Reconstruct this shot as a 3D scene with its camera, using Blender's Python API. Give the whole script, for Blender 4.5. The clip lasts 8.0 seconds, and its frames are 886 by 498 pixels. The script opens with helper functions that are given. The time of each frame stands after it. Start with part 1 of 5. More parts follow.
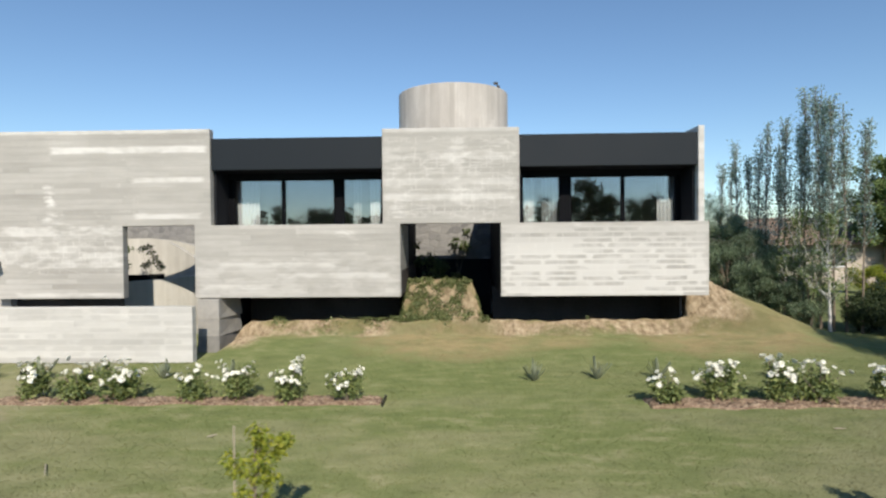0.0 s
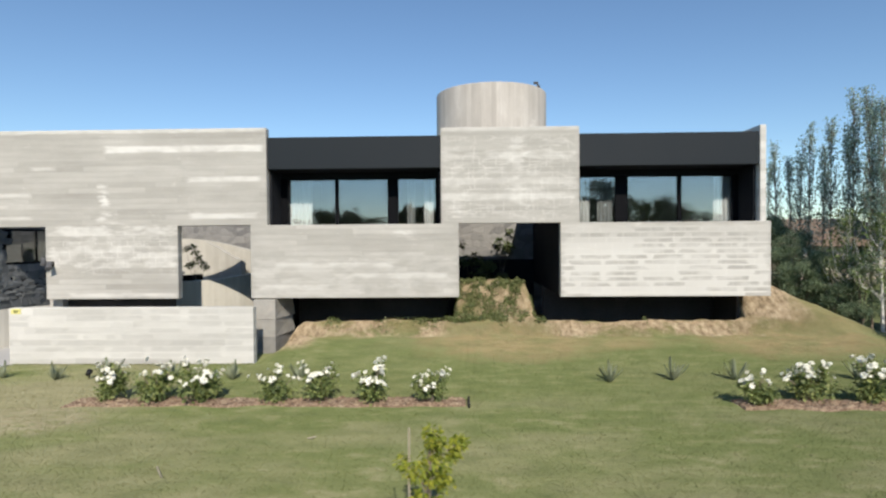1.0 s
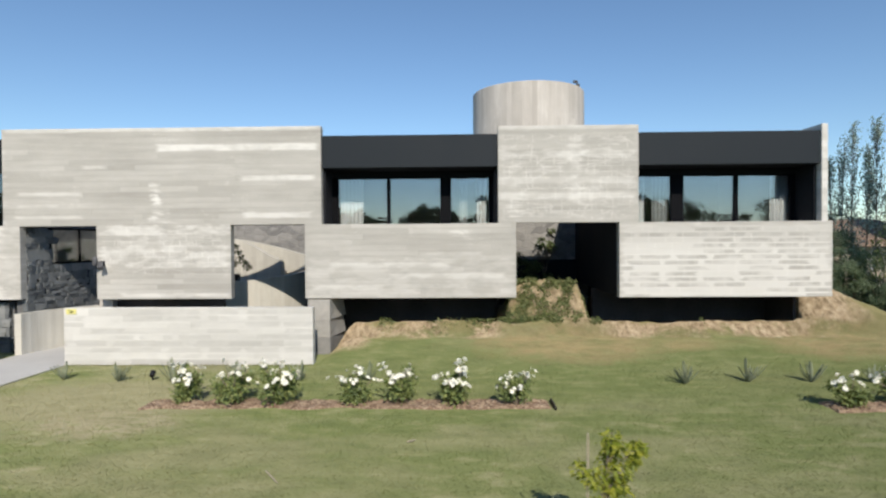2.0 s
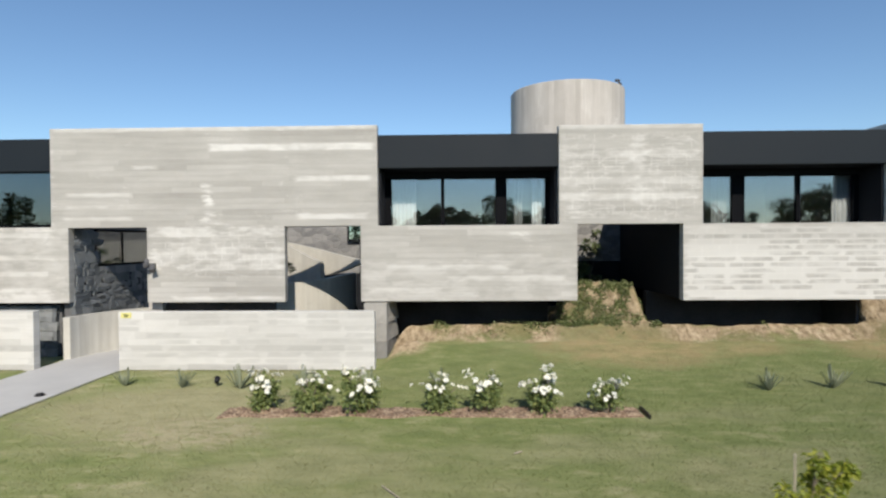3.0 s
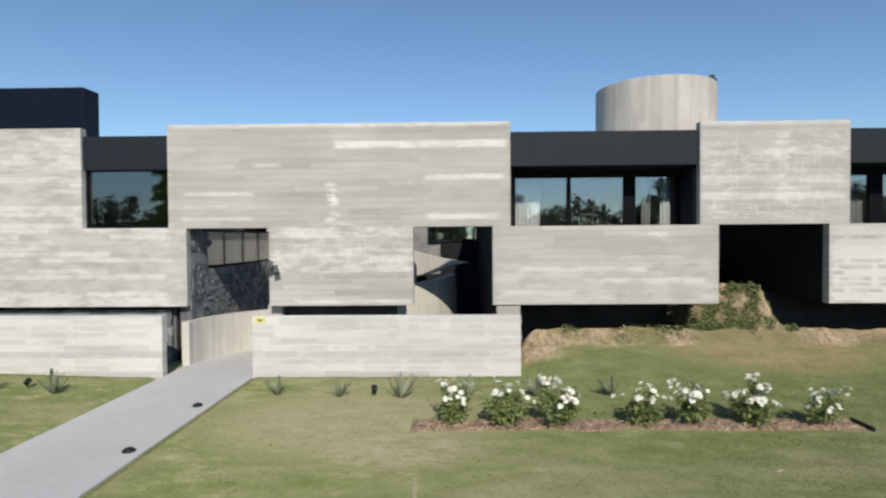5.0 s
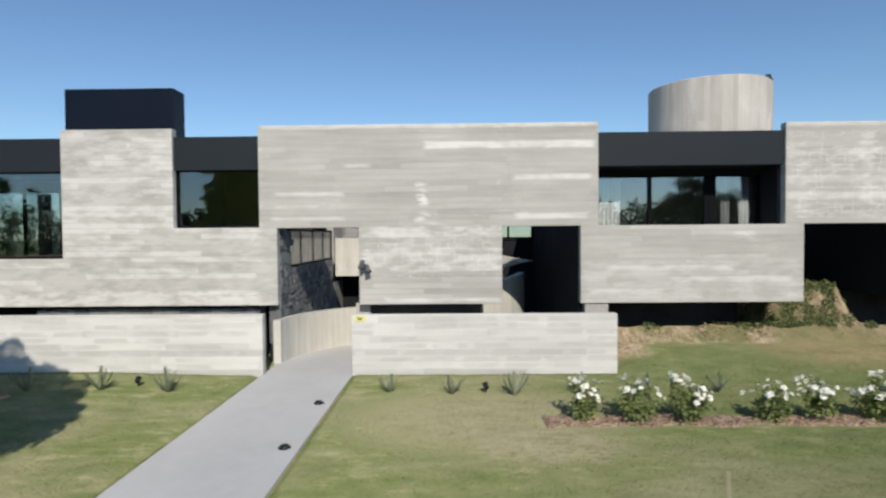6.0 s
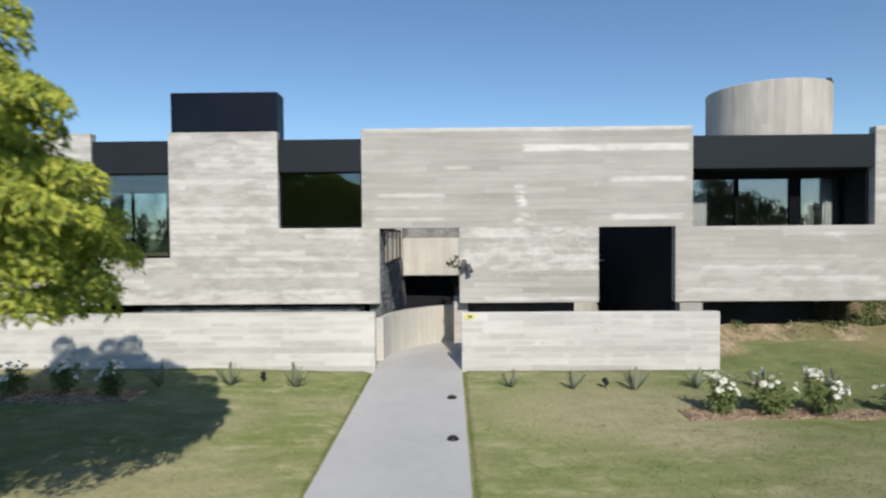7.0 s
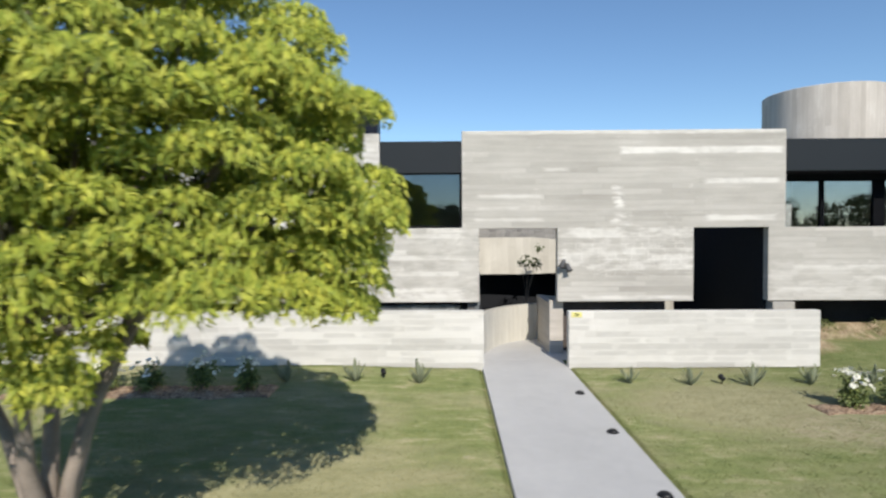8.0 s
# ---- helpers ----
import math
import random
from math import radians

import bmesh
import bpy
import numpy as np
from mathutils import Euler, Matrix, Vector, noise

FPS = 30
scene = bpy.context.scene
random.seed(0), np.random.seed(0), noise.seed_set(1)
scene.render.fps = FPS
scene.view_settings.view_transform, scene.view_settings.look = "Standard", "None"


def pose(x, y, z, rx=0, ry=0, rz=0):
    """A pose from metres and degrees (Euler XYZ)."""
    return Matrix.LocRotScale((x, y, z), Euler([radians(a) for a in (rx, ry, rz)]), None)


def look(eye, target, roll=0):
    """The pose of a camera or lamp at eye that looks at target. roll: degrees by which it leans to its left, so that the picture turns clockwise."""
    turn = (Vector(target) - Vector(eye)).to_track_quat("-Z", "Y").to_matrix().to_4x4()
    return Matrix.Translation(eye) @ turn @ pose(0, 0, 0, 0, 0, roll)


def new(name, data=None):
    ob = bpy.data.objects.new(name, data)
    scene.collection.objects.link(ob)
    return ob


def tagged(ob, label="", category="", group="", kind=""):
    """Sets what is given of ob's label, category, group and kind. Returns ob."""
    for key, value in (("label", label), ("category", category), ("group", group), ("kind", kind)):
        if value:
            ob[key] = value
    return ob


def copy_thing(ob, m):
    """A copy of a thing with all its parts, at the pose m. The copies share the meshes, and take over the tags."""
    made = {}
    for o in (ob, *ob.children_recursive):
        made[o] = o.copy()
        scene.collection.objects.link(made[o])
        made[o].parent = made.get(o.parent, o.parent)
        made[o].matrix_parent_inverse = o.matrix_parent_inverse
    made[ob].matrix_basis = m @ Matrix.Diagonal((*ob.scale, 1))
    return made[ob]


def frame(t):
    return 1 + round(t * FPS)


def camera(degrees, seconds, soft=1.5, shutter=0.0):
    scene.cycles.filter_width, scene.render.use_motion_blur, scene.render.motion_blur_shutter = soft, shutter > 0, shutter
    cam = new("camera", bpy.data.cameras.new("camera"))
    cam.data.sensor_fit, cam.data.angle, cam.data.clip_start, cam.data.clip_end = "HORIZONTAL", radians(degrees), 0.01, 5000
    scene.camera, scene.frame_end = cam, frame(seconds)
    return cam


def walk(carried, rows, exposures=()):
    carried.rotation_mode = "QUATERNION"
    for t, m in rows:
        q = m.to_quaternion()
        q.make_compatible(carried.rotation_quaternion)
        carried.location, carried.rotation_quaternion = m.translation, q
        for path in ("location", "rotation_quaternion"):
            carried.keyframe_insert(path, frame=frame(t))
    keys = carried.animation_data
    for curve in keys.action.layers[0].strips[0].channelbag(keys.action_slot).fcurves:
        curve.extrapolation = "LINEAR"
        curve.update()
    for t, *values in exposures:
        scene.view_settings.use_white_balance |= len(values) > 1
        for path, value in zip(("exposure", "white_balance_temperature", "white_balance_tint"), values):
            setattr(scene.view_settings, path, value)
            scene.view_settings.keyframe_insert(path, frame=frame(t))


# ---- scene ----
cam = camera(76.2, 8.0, soft=2.3, shutter=0.4)
PATH = [
    (0.0, (0.12, 0.059, 2.462), (0.06, 2.058, 2.426), -0.5),
    (0.5, (-0.546, 0.08, 2.468), (-0.603, 2.079, 2.432), -0.5),
    (1.0, (-1.18, 0.128, 2.44), (-1.236, 2.127, 2.409), -0.45),
    (1.5, (-1.802, 0.166, 2.428), (-1.856, 2.165, 2.398), -0.4),
    (3.0, (-3.693, 0.478, 2.487), (-3.743, 2.478, 2.456), -0.4),
    (3.5, (-4.336, 0.597, 2.515), (-4.385, 2.596, 2.481), -0.4),
    (4.0, (-5.018, 0.72, 2.522), (-5.064, 2.719, 2.487), -0.4),
    (4.5, (-5.726, 0.872, 2.537), (-5.77, 2.872, 2.502), -0.4),
    (5.25, (-6.96, 0.87, 2.587), (-6.998, 2.869, 2.545), -0.45),
    (6.0, (-8.374, 0.692, 2.634), (-8.406, 2.692, 2.584), -0.5),
    (6.5, (-9.416, 0.533, 2.656), (-9.448, 2.532, 2.605), -0.45),
    (7.0, (-10.479, 0.334, 2.669), (-10.507, 2.333, 2.617), -0.45),
    (7.5, (-11.576, 0.158, 2.69), (-11.601, 2.157, 2.638), -0.4),
    (8.0, (-12.672, 0.03, 2.71), (-12.691, 2.029, 2.654), -0.35),
]
walk(cam, [(t, look(eye, target, roll)) for t, eye, target, roll in PATH], exposures=[(0.0, 0.0, 6750, 10), (1.5, -0.02, 6720, 10), (3.0, -0.08, 6650, 10), (4.5, -0.15, 6600, 10), (6.0, -0.2, 6540, 10), (7.0, -0.18, 6500, 10), (7.5, -0.11, 6500, 10), (8.0, 0.0, 6540, 10)])

# ---- light ----
SUN_UP, SUN_SIDE = radians(35.0), radians(169.2)
world = bpy.data.worlds.new("sky")
scene.world = world
world.use_nodes = True
wn = world.node_tree.nodes
sky = wn.new("ShaderNodeTexSky")
sky.sky_type, sky.sun_disc = "NISHITA", False
sky.sun_elevation, sky.sun_rotation = SUN_UP, SUN_SIDE
sky.altitude, sky.air_density, sky.dust_density, sky.ozone_density = 50.0, 1.0, 0.0, 1.3
wn["Background"].inputs["Strength"].default_value = 0.126
clear_air = wn.new("ShaderNodeMix")
clear_air.data_type, clear_air.blend_type = "RGBA", "MULTIPLY"
clear_air.inputs[0].default_value, clear_air.inputs[7].default_value = 1.0, (0.77, 0.93, 1.07, 1.0)
world.node_tree.links.new(sky.outputs[0], clear_air.inputs[6])
world.node_tree.links.new(clear_air.outputs[2], wn["Background"].inputs["Color"])
sun_data = bpy.data.lights.new("sun", "SUN")
sun_data.energy, sun_data.angle, sun_data.color = 4.74, radians(0.53), (1.0, 0.925, 0.818)
sun = new("sun", sun_data)
SUN_WAY = Vector((math.sin(SUN_SIDE) * math.cos(SUN_UP), math.cos(SUN_SIDE) * math.cos(SUN_UP), math.sin(SUN_UP)))
sun.matrix_world = look(SUN_WAY * 60, (0, 0, 0))

# ---- materials ----
class Nodes:
    """A short way to write a node material."""

    def __init__(self, name):
        self.mat = bpy.data.materials.new(name)
        self.mat.use_nodes = True
        self.tree = self.mat.node_tree
        self.bsdf = self.tree.nodes["Principled BSDF"]
        self.out = self.tree.nodes["Material Output"]

    def put(self, socket, value):
        if isinstance(value, bpy.types.NodeSocket):
            self.tree.links.new(value, socket)
        else:
            socket.default_value = value

    def math(self, op, a, b=0.0, c=0.0):
        n = self.tree.nodes.new("ShaderNodeMath")
        n.operation = op
        for s, v in zip(n.inputs, (a, b, c)):
            self.put(s, v)
        return n.outputs[0]

    def position(self):
        return self.tree.nodes.new("ShaderNodeNewGeometry").outputs["Position"]

    def local(self):
        return self.tree.nodes.new("ShaderNodeTexCoord").outputs["Object"]

    def split(self, v):
        n = self.tree.nodes.new("ShaderNodeSeparateXYZ")
        self.put(n.inputs[0], v)
        return n.outputs

    def join(self, x, y, z):
        n = self.tree.nodes.new("ShaderNodeCombineXYZ")
        for s, v in zip(n.inputs, (x, y, z)):
            self.put(s, v)
        return n.outputs[0]

    def scaled(self, v, k):
        n = self.tree.nodes.new("ShaderNodeVectorMath")
        n.operation = "MULTIPLY"
        self.put(n.inputs[0], v)
        n.inputs[1].default_value = k
        return n.outputs[0]

    def noise(self, v, scale, detail=4.0, rough=0.55, warp=0.0):
        n = self.tree.nodes.new("ShaderNodeTexNoise")
        self.put(n.inputs["Vector"], v)
        n.inputs["Scale"].default_value, n.inputs["Detail"].default_value = scale, detail
        n.inputs["Roughness"].default_value, n.inputs["Distortion"].default_value = rough, warp
        return n.outputs["Fac"]

    def white(self, v):
        n = self.tree.nodes.new("ShaderNodeTexWhiteNoise")
        n.noise_dimensions = "3D"
        self.put(n.inputs["Vector"], v)
        return n.outputs["Value"]

    def voronoi(self, v, scale, feature="F1"):
        n = self.tree.nodes.new("ShaderNodeTexVoronoi")
        n.feature = feature
        self.put(n.inputs["Vector"], v)
        n.inputs["Scale"].default_value = scale
        return n.outputs

    def random(self):
        return self.tree.nodes.new("ShaderNodeObjectInfo").outputs["Random"]

    def island(self):
        return self.tree.nodes.new("ShaderNodeNewGeometry").outputs["Random Per Island"]

    def ramp(self, fac, *stops):
        n = self.tree.nodes.new("ShaderNodeValToRGB")
        self.put(n.inputs[0], fac)
        e = n.color_ramp.elements
        while len(e) < len(stops):
            e.new(0.5)
        for k, (p, c) in zip(e, stops):
            k.position = p
            k.color = (*c, 1) if not isinstance(c, (int, float)) else (c, c, c, 1)
        return n.outputs["Color"]

    def mix(self, fac, a, b, kind="MIX"):
        n = self.tree.nodes.new("ShaderNodeMix")
        n.data_type, n.blend_type = "RGBA", kind
        self.put(n.inputs[0], fac)
        for s, v in ((n.inputs[6], a), (n.inputs[7], b)):
            self.put(s, (*v, 1) if isinstance(v, tuple) else v)
        return n.outputs[2]

    def range(self, v, a, b, c, d):
        n = self.tree.nodes.new("ShaderNodeMapRange")
        for s, x in zip(n.inputs, (v, a, b, c, d)):
            self.put(s, x)
        return n.outputs[0]

    def bump(self, height, strength, distance):
        n = self.tree.nodes.new("ShaderNodeBump")
        n.inputs["Strength"].default_value, n.inputs["Distance"].default_value = strength, distance
        self.put(n.inputs["Height"], height)
        self.put(self.bsdf.inputs["Normal"], n.outputs[0])

    def done(self, color, rough=0.8, metal=0.0, spec=0.5):
        self.put(self.bsdf.inputs["Base Color"], (*color, 1) if isinstance(color, tuple) else color)
        self.put(self.bsdf.inputs["Roughness"], rough)
        self.bsdf.inputs["Metallic"].default_value = metal
        self.bsdf.inputs["Specular IOR Level"].default_value = spec
        return self.mat


def board_concrete(name, tones, upright=False, board=0.118, length=1.7, contrast=1.0, radius=1.0, seed=0.0, marks=(), dashes=(), grids=(), veins=(), white_base=0.6, boards=()):
    """Concrete that keeps the print of its form boards: tone board by board, streaks, pale bloom, pores."""
    n = Nodes(name)
    if upright:
        p = n.local()
        x, y, z = n.split(p)
        v = n.math("MULTIPLY", n.math("ARCTAN2", y, x), radius)
        u = z
    else:
        p = n.position()
        x, y, z = n.split(p)
        u = n.math("ADD", x, n.math("MULTIPLY", y, 0.9))
        v = z
    wob = n.math("MULTIPLY", n.noise(n.join(n.math("MULTIPLY", u, 0.35), v, seed), 1.2, 1.0), 0.02)
    rows = n.math("DIVIDE", n.math("ADD", v, wob), board)
    row = n.math("FLOOR", rows)
    shift = n.math("MULTIPLY", n.white(n.join(row, seed, 3.0)), 7.0)
    along = n.math("DIVIDE", n.math("ADD", u, shift), length)
    along = n.math("ADD", along, n.math("MULTIPLY", n.noise(n.join(n.math("FLOOR", along), row, seed), 3.3, 0.0), 0.3))
    cell = n.math("FLOOR", along)
    tone = n.white(n.join(cell, row, seed + 1.0))
    rowtone = n.white(n.join(row, 5.0, seed))
    long_ = n.join(n.math("MULTIPLY", u, 0.6), n.math("MULTIPLY", v, 7.0), seed)
    streak = n.noise(long_, 1.5, 3.5, 0.55)
    blot = n.noise(n.join(u, n.math("MULTIPLY", v, 1.6), seed + 2.0), 0.55, 5.0, 0.6)
    fine = n.noise(p, 38.0, 4.0, 0.7)
    f = n.math("ADD", n.math("MULTIPLY", tone, 0.15 * contrast), n.math("MULTIPLY", rowtone, 0.13 * contrast))
    f = n.math("ADD", f, n.math("MULTIPLY", streak, 0.40))
    f = n.math("ADD", f, n.math("MULTIPLY", blot, 0.60))
    f = n.math("ADD", f, n.math("MULTIPLY", fine, 0.22))
    f = n.range(f, 0.45, 1.0, 0.0, 1.0)
    col = n.ramp(f, (0.0, tones[0]), (0.45, tones[1]), (0.75, tones[2]), (1.0, tones[3]))
    gap = n.math("ABSOLUTE", n.math("SUBTRACT", n.math("FRACT", rows), 0.5))
    seam = n.range(gap, 0.455, 0.5, 0.0, 1.0)
    butt = n.math("ABSOLUTE", n.math("SUBTRACT", n.math("FRACT", along), 0.5))
    seam2 = n.range(butt, 0.494, 0.5, 0.0, 1.0)
    patchy = n.range(n.noise(n.join(u, v, seed + 4.0), 1.3, 3.0), 0.42, 0.62, 0.0, 1.0)
    line = n.math("MULTIPLY", n.math("MAXIMUM", seam, seam2), patchy)
    col = n.mix(n.math("MULTIPLY", line, 0.34), col, tones[0])
    bloom = n.math("MULTIPLY", n.range(n.noise(n.join(n.math("MULTIPLY", u, 1.2), n.math("MULTIPLY", v, 1.8), seed + 9.0), 0.9, 6.0, 0.68, 0.6), 0.60, 0.72, 0.0, 1.0), n.range(streak, 0.4, 0.62, 0.0, 1.0))
    col = n.mix(n.math("MULTIPLY", bloom, 0.7), col, tones[3])
    def patch(x0, x1, z0, z1, soft=0.05, tear=0.16):
        a = n.math("MINIMUM", n.math("SUBTRACT", x, x0), n.math("SUBTRACT", x1, x))
        b = n.math("MINIMUM", n.math("SUBTRACT", z, z0), n.math("SUBTRACT", z1, z))
        edge = n.math("ADD", n.math("MINIMUM", n.math("MULTIPLY", a, 0.35), b), n.math("MULTIPLY", n.math("SUBTRACT", ragged, 0.5), tear))
        return n.range(edge, -soft * 0.4, soft, 0.0, 1.0)

    if marks or dashes or grids:
        ragged = n.noise(n.join(n.math("MULTIPLY", u, 1.5), n.math("MULTIPLY", v, 6.0), seed), 1.6, 3.5, 0.6)
        worn = n.range(n.noise(n.join(n.math("MULTIPLY", u, 2.2), n.math("MULTIPLY", v, 5.5), 6.0), 1.1, 3.0, 0.55), 0.38, 0.58, 0.15, 1.0)
        for *where, much in marks:
            col = n.mix(n.math("MULTIPLY", n.math("MULTIPLY", patch(*where, 0.03, 0.07 if where[3] - where[2] < 0.2 else 0.22), n.range(worn, 0.15, 1.0, 0.55 if where[3] - where[2] < 0.2 else 0.1, 1.0)), much), col, tones[3])
        for *where, much in dashes:
            brick = n.math("DIVIDE", n.math("ADD", u, n.math("MULTIPLY", n.math("FLOOR", n.math("MULTIPLY", rowtone, 3.0)), 0.22)), 0.78)
            pick = n.math("GREATER_THAN", n.white(n.join(n.math("FLOOR", brick), row, 21.0)), n.range(rowtone, 0.0, 1.0, 0.1, 0.62))
            inside = n.math("MULTIPLY", n.range(n.math("ADD", gap, n.math("MULTIPLY", n.math("SUBTRACT", ragged, 0.5), 0.3)), 0.30, 0.40, 1.0, 0.0), n.range(n.math("ADD", n.math("ABSOLUTE", n.math("SUBTRACT", n.math("FRACT", brick), 0.5)), n.math("MULTIPLY", n.math("SUBTRACT", ragged, 0.5), 0.4)), 0.38, 0.44, 1.0, 0.0))
            here = patch(*where)
            col = n.mix(n.math("MULTIPLY", here, n.math("MULTIPLY", n.range(blot, 0.35, 0.65, white_base, white_base * 0.7), n.range(z, 2.15, 2.55, 1.0, 0.45))), col, tones[3])
            col = n.mix(n.math("MULTIPLY", n.math("MULTIPLY", n.math("MULTIPLY", inside, pick), here), n.math("MULTIPLY", n.math("MULTIPLY", n.range(streak, 0.35, 0.6, 0.45, 1.0), n.range(worn, 0.15, 1.0, 0.3, 1.0)), much)), col, tones[0])
        for *where, much in grids:
            across = n.math("ABSOLUTE", n.math("SUBTRACT", n.math("FRACT", n.math("DIVIDE", n.math("ADD", u, n.math("MULTIPLY", n.math("FLOOR", n.math("DIVIDE", rows, 2.0)), 0.13)), 0.36)), 0.5))
            lines_ = n.math("MAXIMUM", n.range(gap, 0.40, 0.5, 0.0, 1.0), n.range(across, 0.455, 0.5, 0.0, 1.0))
            col = n.mix(n.math("MULTIPLY", n.math("MULTIPLY", lines_, patch(*where)), n.math("MULTIPLY", worn, much)), col, tones[3])
        for *where, much in boards:
            pale = n.math("MULTIPLY", n.range(tone, 0.5, 0.62, 0.0, 1.0), n.range(n.math("ADD", gap, n.math("MULTIPLY", n.math("SUBTRACT", ragged, 0.5), 0.35)), 0.36, 0.47, 1.0, 0.0))
            col = n.mix(n.math("MULTIPLY", n.math("MULTIPLY", pale, patch(*where)), n.math("MULTIPLY", n.range(worn, 0.15, 1.0, 0.45, 1.0), much)), col, tones[3])
        for *where, much in veins:
            lie = n.noise(n.join(n.math("MULTIPLY", u, 0.7), n.math("MULTIPLY", v, 3.4), 14.0), 1.5, 2.0, 0.5)
            stand = n.noise(n.join(n.math("MULTIPLY", u, 3.0), n.math("MULTIPLY", v, 0.6), 17.0), 1.5, 2.0, 0.5)
            thin = n.math("MULTIPLY", worn, n.math("MAXIMUM", n.range(n.math("ABSOLUTE", n.math("SUBTRACT", lie, 0.5)), 0.0, 0.035, 1.0, 0.0), n.range(n.math("ABSOLUTE", n.math("SUBTRACT", stand, 0.5)), 0.0, 0.022, 1.0, 0.0)))
            col = n.mix(n.math("MULTIPLY", n.math("MULTIPLY", thin, patch(*where)), much), col, tones[3])
    pores = n.range(n.voronoi(p, 46.0)["Distance"], 0.0, 0.16, 1.0, 0.0)
    keep = n.range(n.noise(p, 7.0, 2.0), 0.56, 0.66, 0.0, 1.0)
    pores = n.math("MULTIPLY", pores, keep)
    col = n.mix(n.math("MULTIPLY", pores, 0.55), col, (0.16, 0.155, 0.145))
    h = n.math("ADD", n.math("MULTIPLY", tone, 0.5), n.math("MULTIPLY", streak, 0.35))
    h = n.math("SUBTRACT", n.math("ADD", h, n.math("MULTIPLY", fine, 0.3)), n.math("ADD", n.math("MULTIPLY", line, 0.9), pores))
    n.bump(h, 0.55, 0.006)
    return n.done(col, n.range(streak, 0.3, 0.7, 0.72, 0.92), spec=0.3)


def plain(name, color, rough=0.6, metal=0.0, vary=0.15, scale=6.0, grain=0.25, spec=0.5):
    """Paint, metal or cloth with blotches and fine grain in place of one flat tone."""
    n = Nodes(name)
    p = n.local()
    big, small = n.noise(p, scale, 4.0, 0.6), n.noise(p, scale * 14, 3.0, 0.6)
    k = n.math("ADD", n.math("MULTIPLY", big, 0.7), n.math("MULTIPLY", small, 0.3))
    lo, hi = tuple(c * (1 - vary) for c in color), tuple(min(1.0, c * (1 + vary)) for c in color)
    col = n.mix(n.range(k, 0.3, 0.7, 0.0, 1.0), lo, hi)
    n.bump(small, grain, 0.002)
    return n.done(col, n.range(big, 0.3, 0.7, rough * 0.85, min(1.0, rough * 1.12)), metal, spec)


def leaf_material(name, dark, mid, light, gloss=0.45, sheer=0.35):
    """Leaves: each with its own tone, shining a little, letting light through."""
    n = Nodes(name)
    k = n.island()
    patch = n.noise(n.position(), 0.9, 3.0)
    f = n.math("ADD", n.math("MULTIPLY", k, 0.65), n.math("MULTIPLY", patch, 0.45))
    col = n.ramp(f, (0.15, dark), (0.5, mid), (0.9, light))
    n.done(col, gloss, spec=0.4)
    t = n.tree.nodes.new("ShaderNodeBsdfTranslucent")
    n.put(t.inputs["Color"], col)
    m = n.tree.nodes.new("ShaderNodeMixShader")
    m.inputs[0].default_value = sheer
    n.tree.links.new(n.bsdf.outputs[0], m.inputs[1])
    n.tree.links.new(t.outputs[0], m.inputs[2])
    n.tree.links.new(m.outputs[0], n.out.inputs["Surface"])
    return n.mat


def glass_material(name, tint, share):
    """Solar window glass: mirrors part of the garden and shows the room behind."""
    n = Nodes(name)
    clear = n.tree.nodes.new("ShaderNodeBsdfTransparent")
    clear.inputs["Color"].default_value = (*tint, 1)
    shine = n.tree.nodes.new("ShaderNodeBsdfGlossy")
    shine.inputs["Roughness"].default_value = 0.012
    shine.inputs["Color"].default_value = (0.93, 0.93, 0.95, 1)
    f = n.tree.nodes.new("ShaderNodeFresnel")
    f.inputs["IOR"].default_value = 1.5
    wave = n.tree.nodes.new("ShaderNodeBump")
    wave.inputs["Strength"].default_value, wave.inputs["Distance"].default_value = 0.05, 0.02
    n.put(wave.inputs["Height"], n.noise(n.position(), 0.8, 1.0))
    n.tree.links.new(wave.outputs[0], shine.inputs["Normal"])
    m = n.tree.nodes.new("ShaderNodeMixShader")
    n.put(m.inputs[0], n.math("ADD", n.math("MULTIPLY", f.outputs[0], 0.8), share))
    n.tree.links.new(clear.outputs[0], m.inputs[1])
    n.tree.links.new(shine.outputs[0], m.inputs[2])
    n.tree.links.new(m.outputs[0], n.out.inputs["Surface"])
    return n.mat


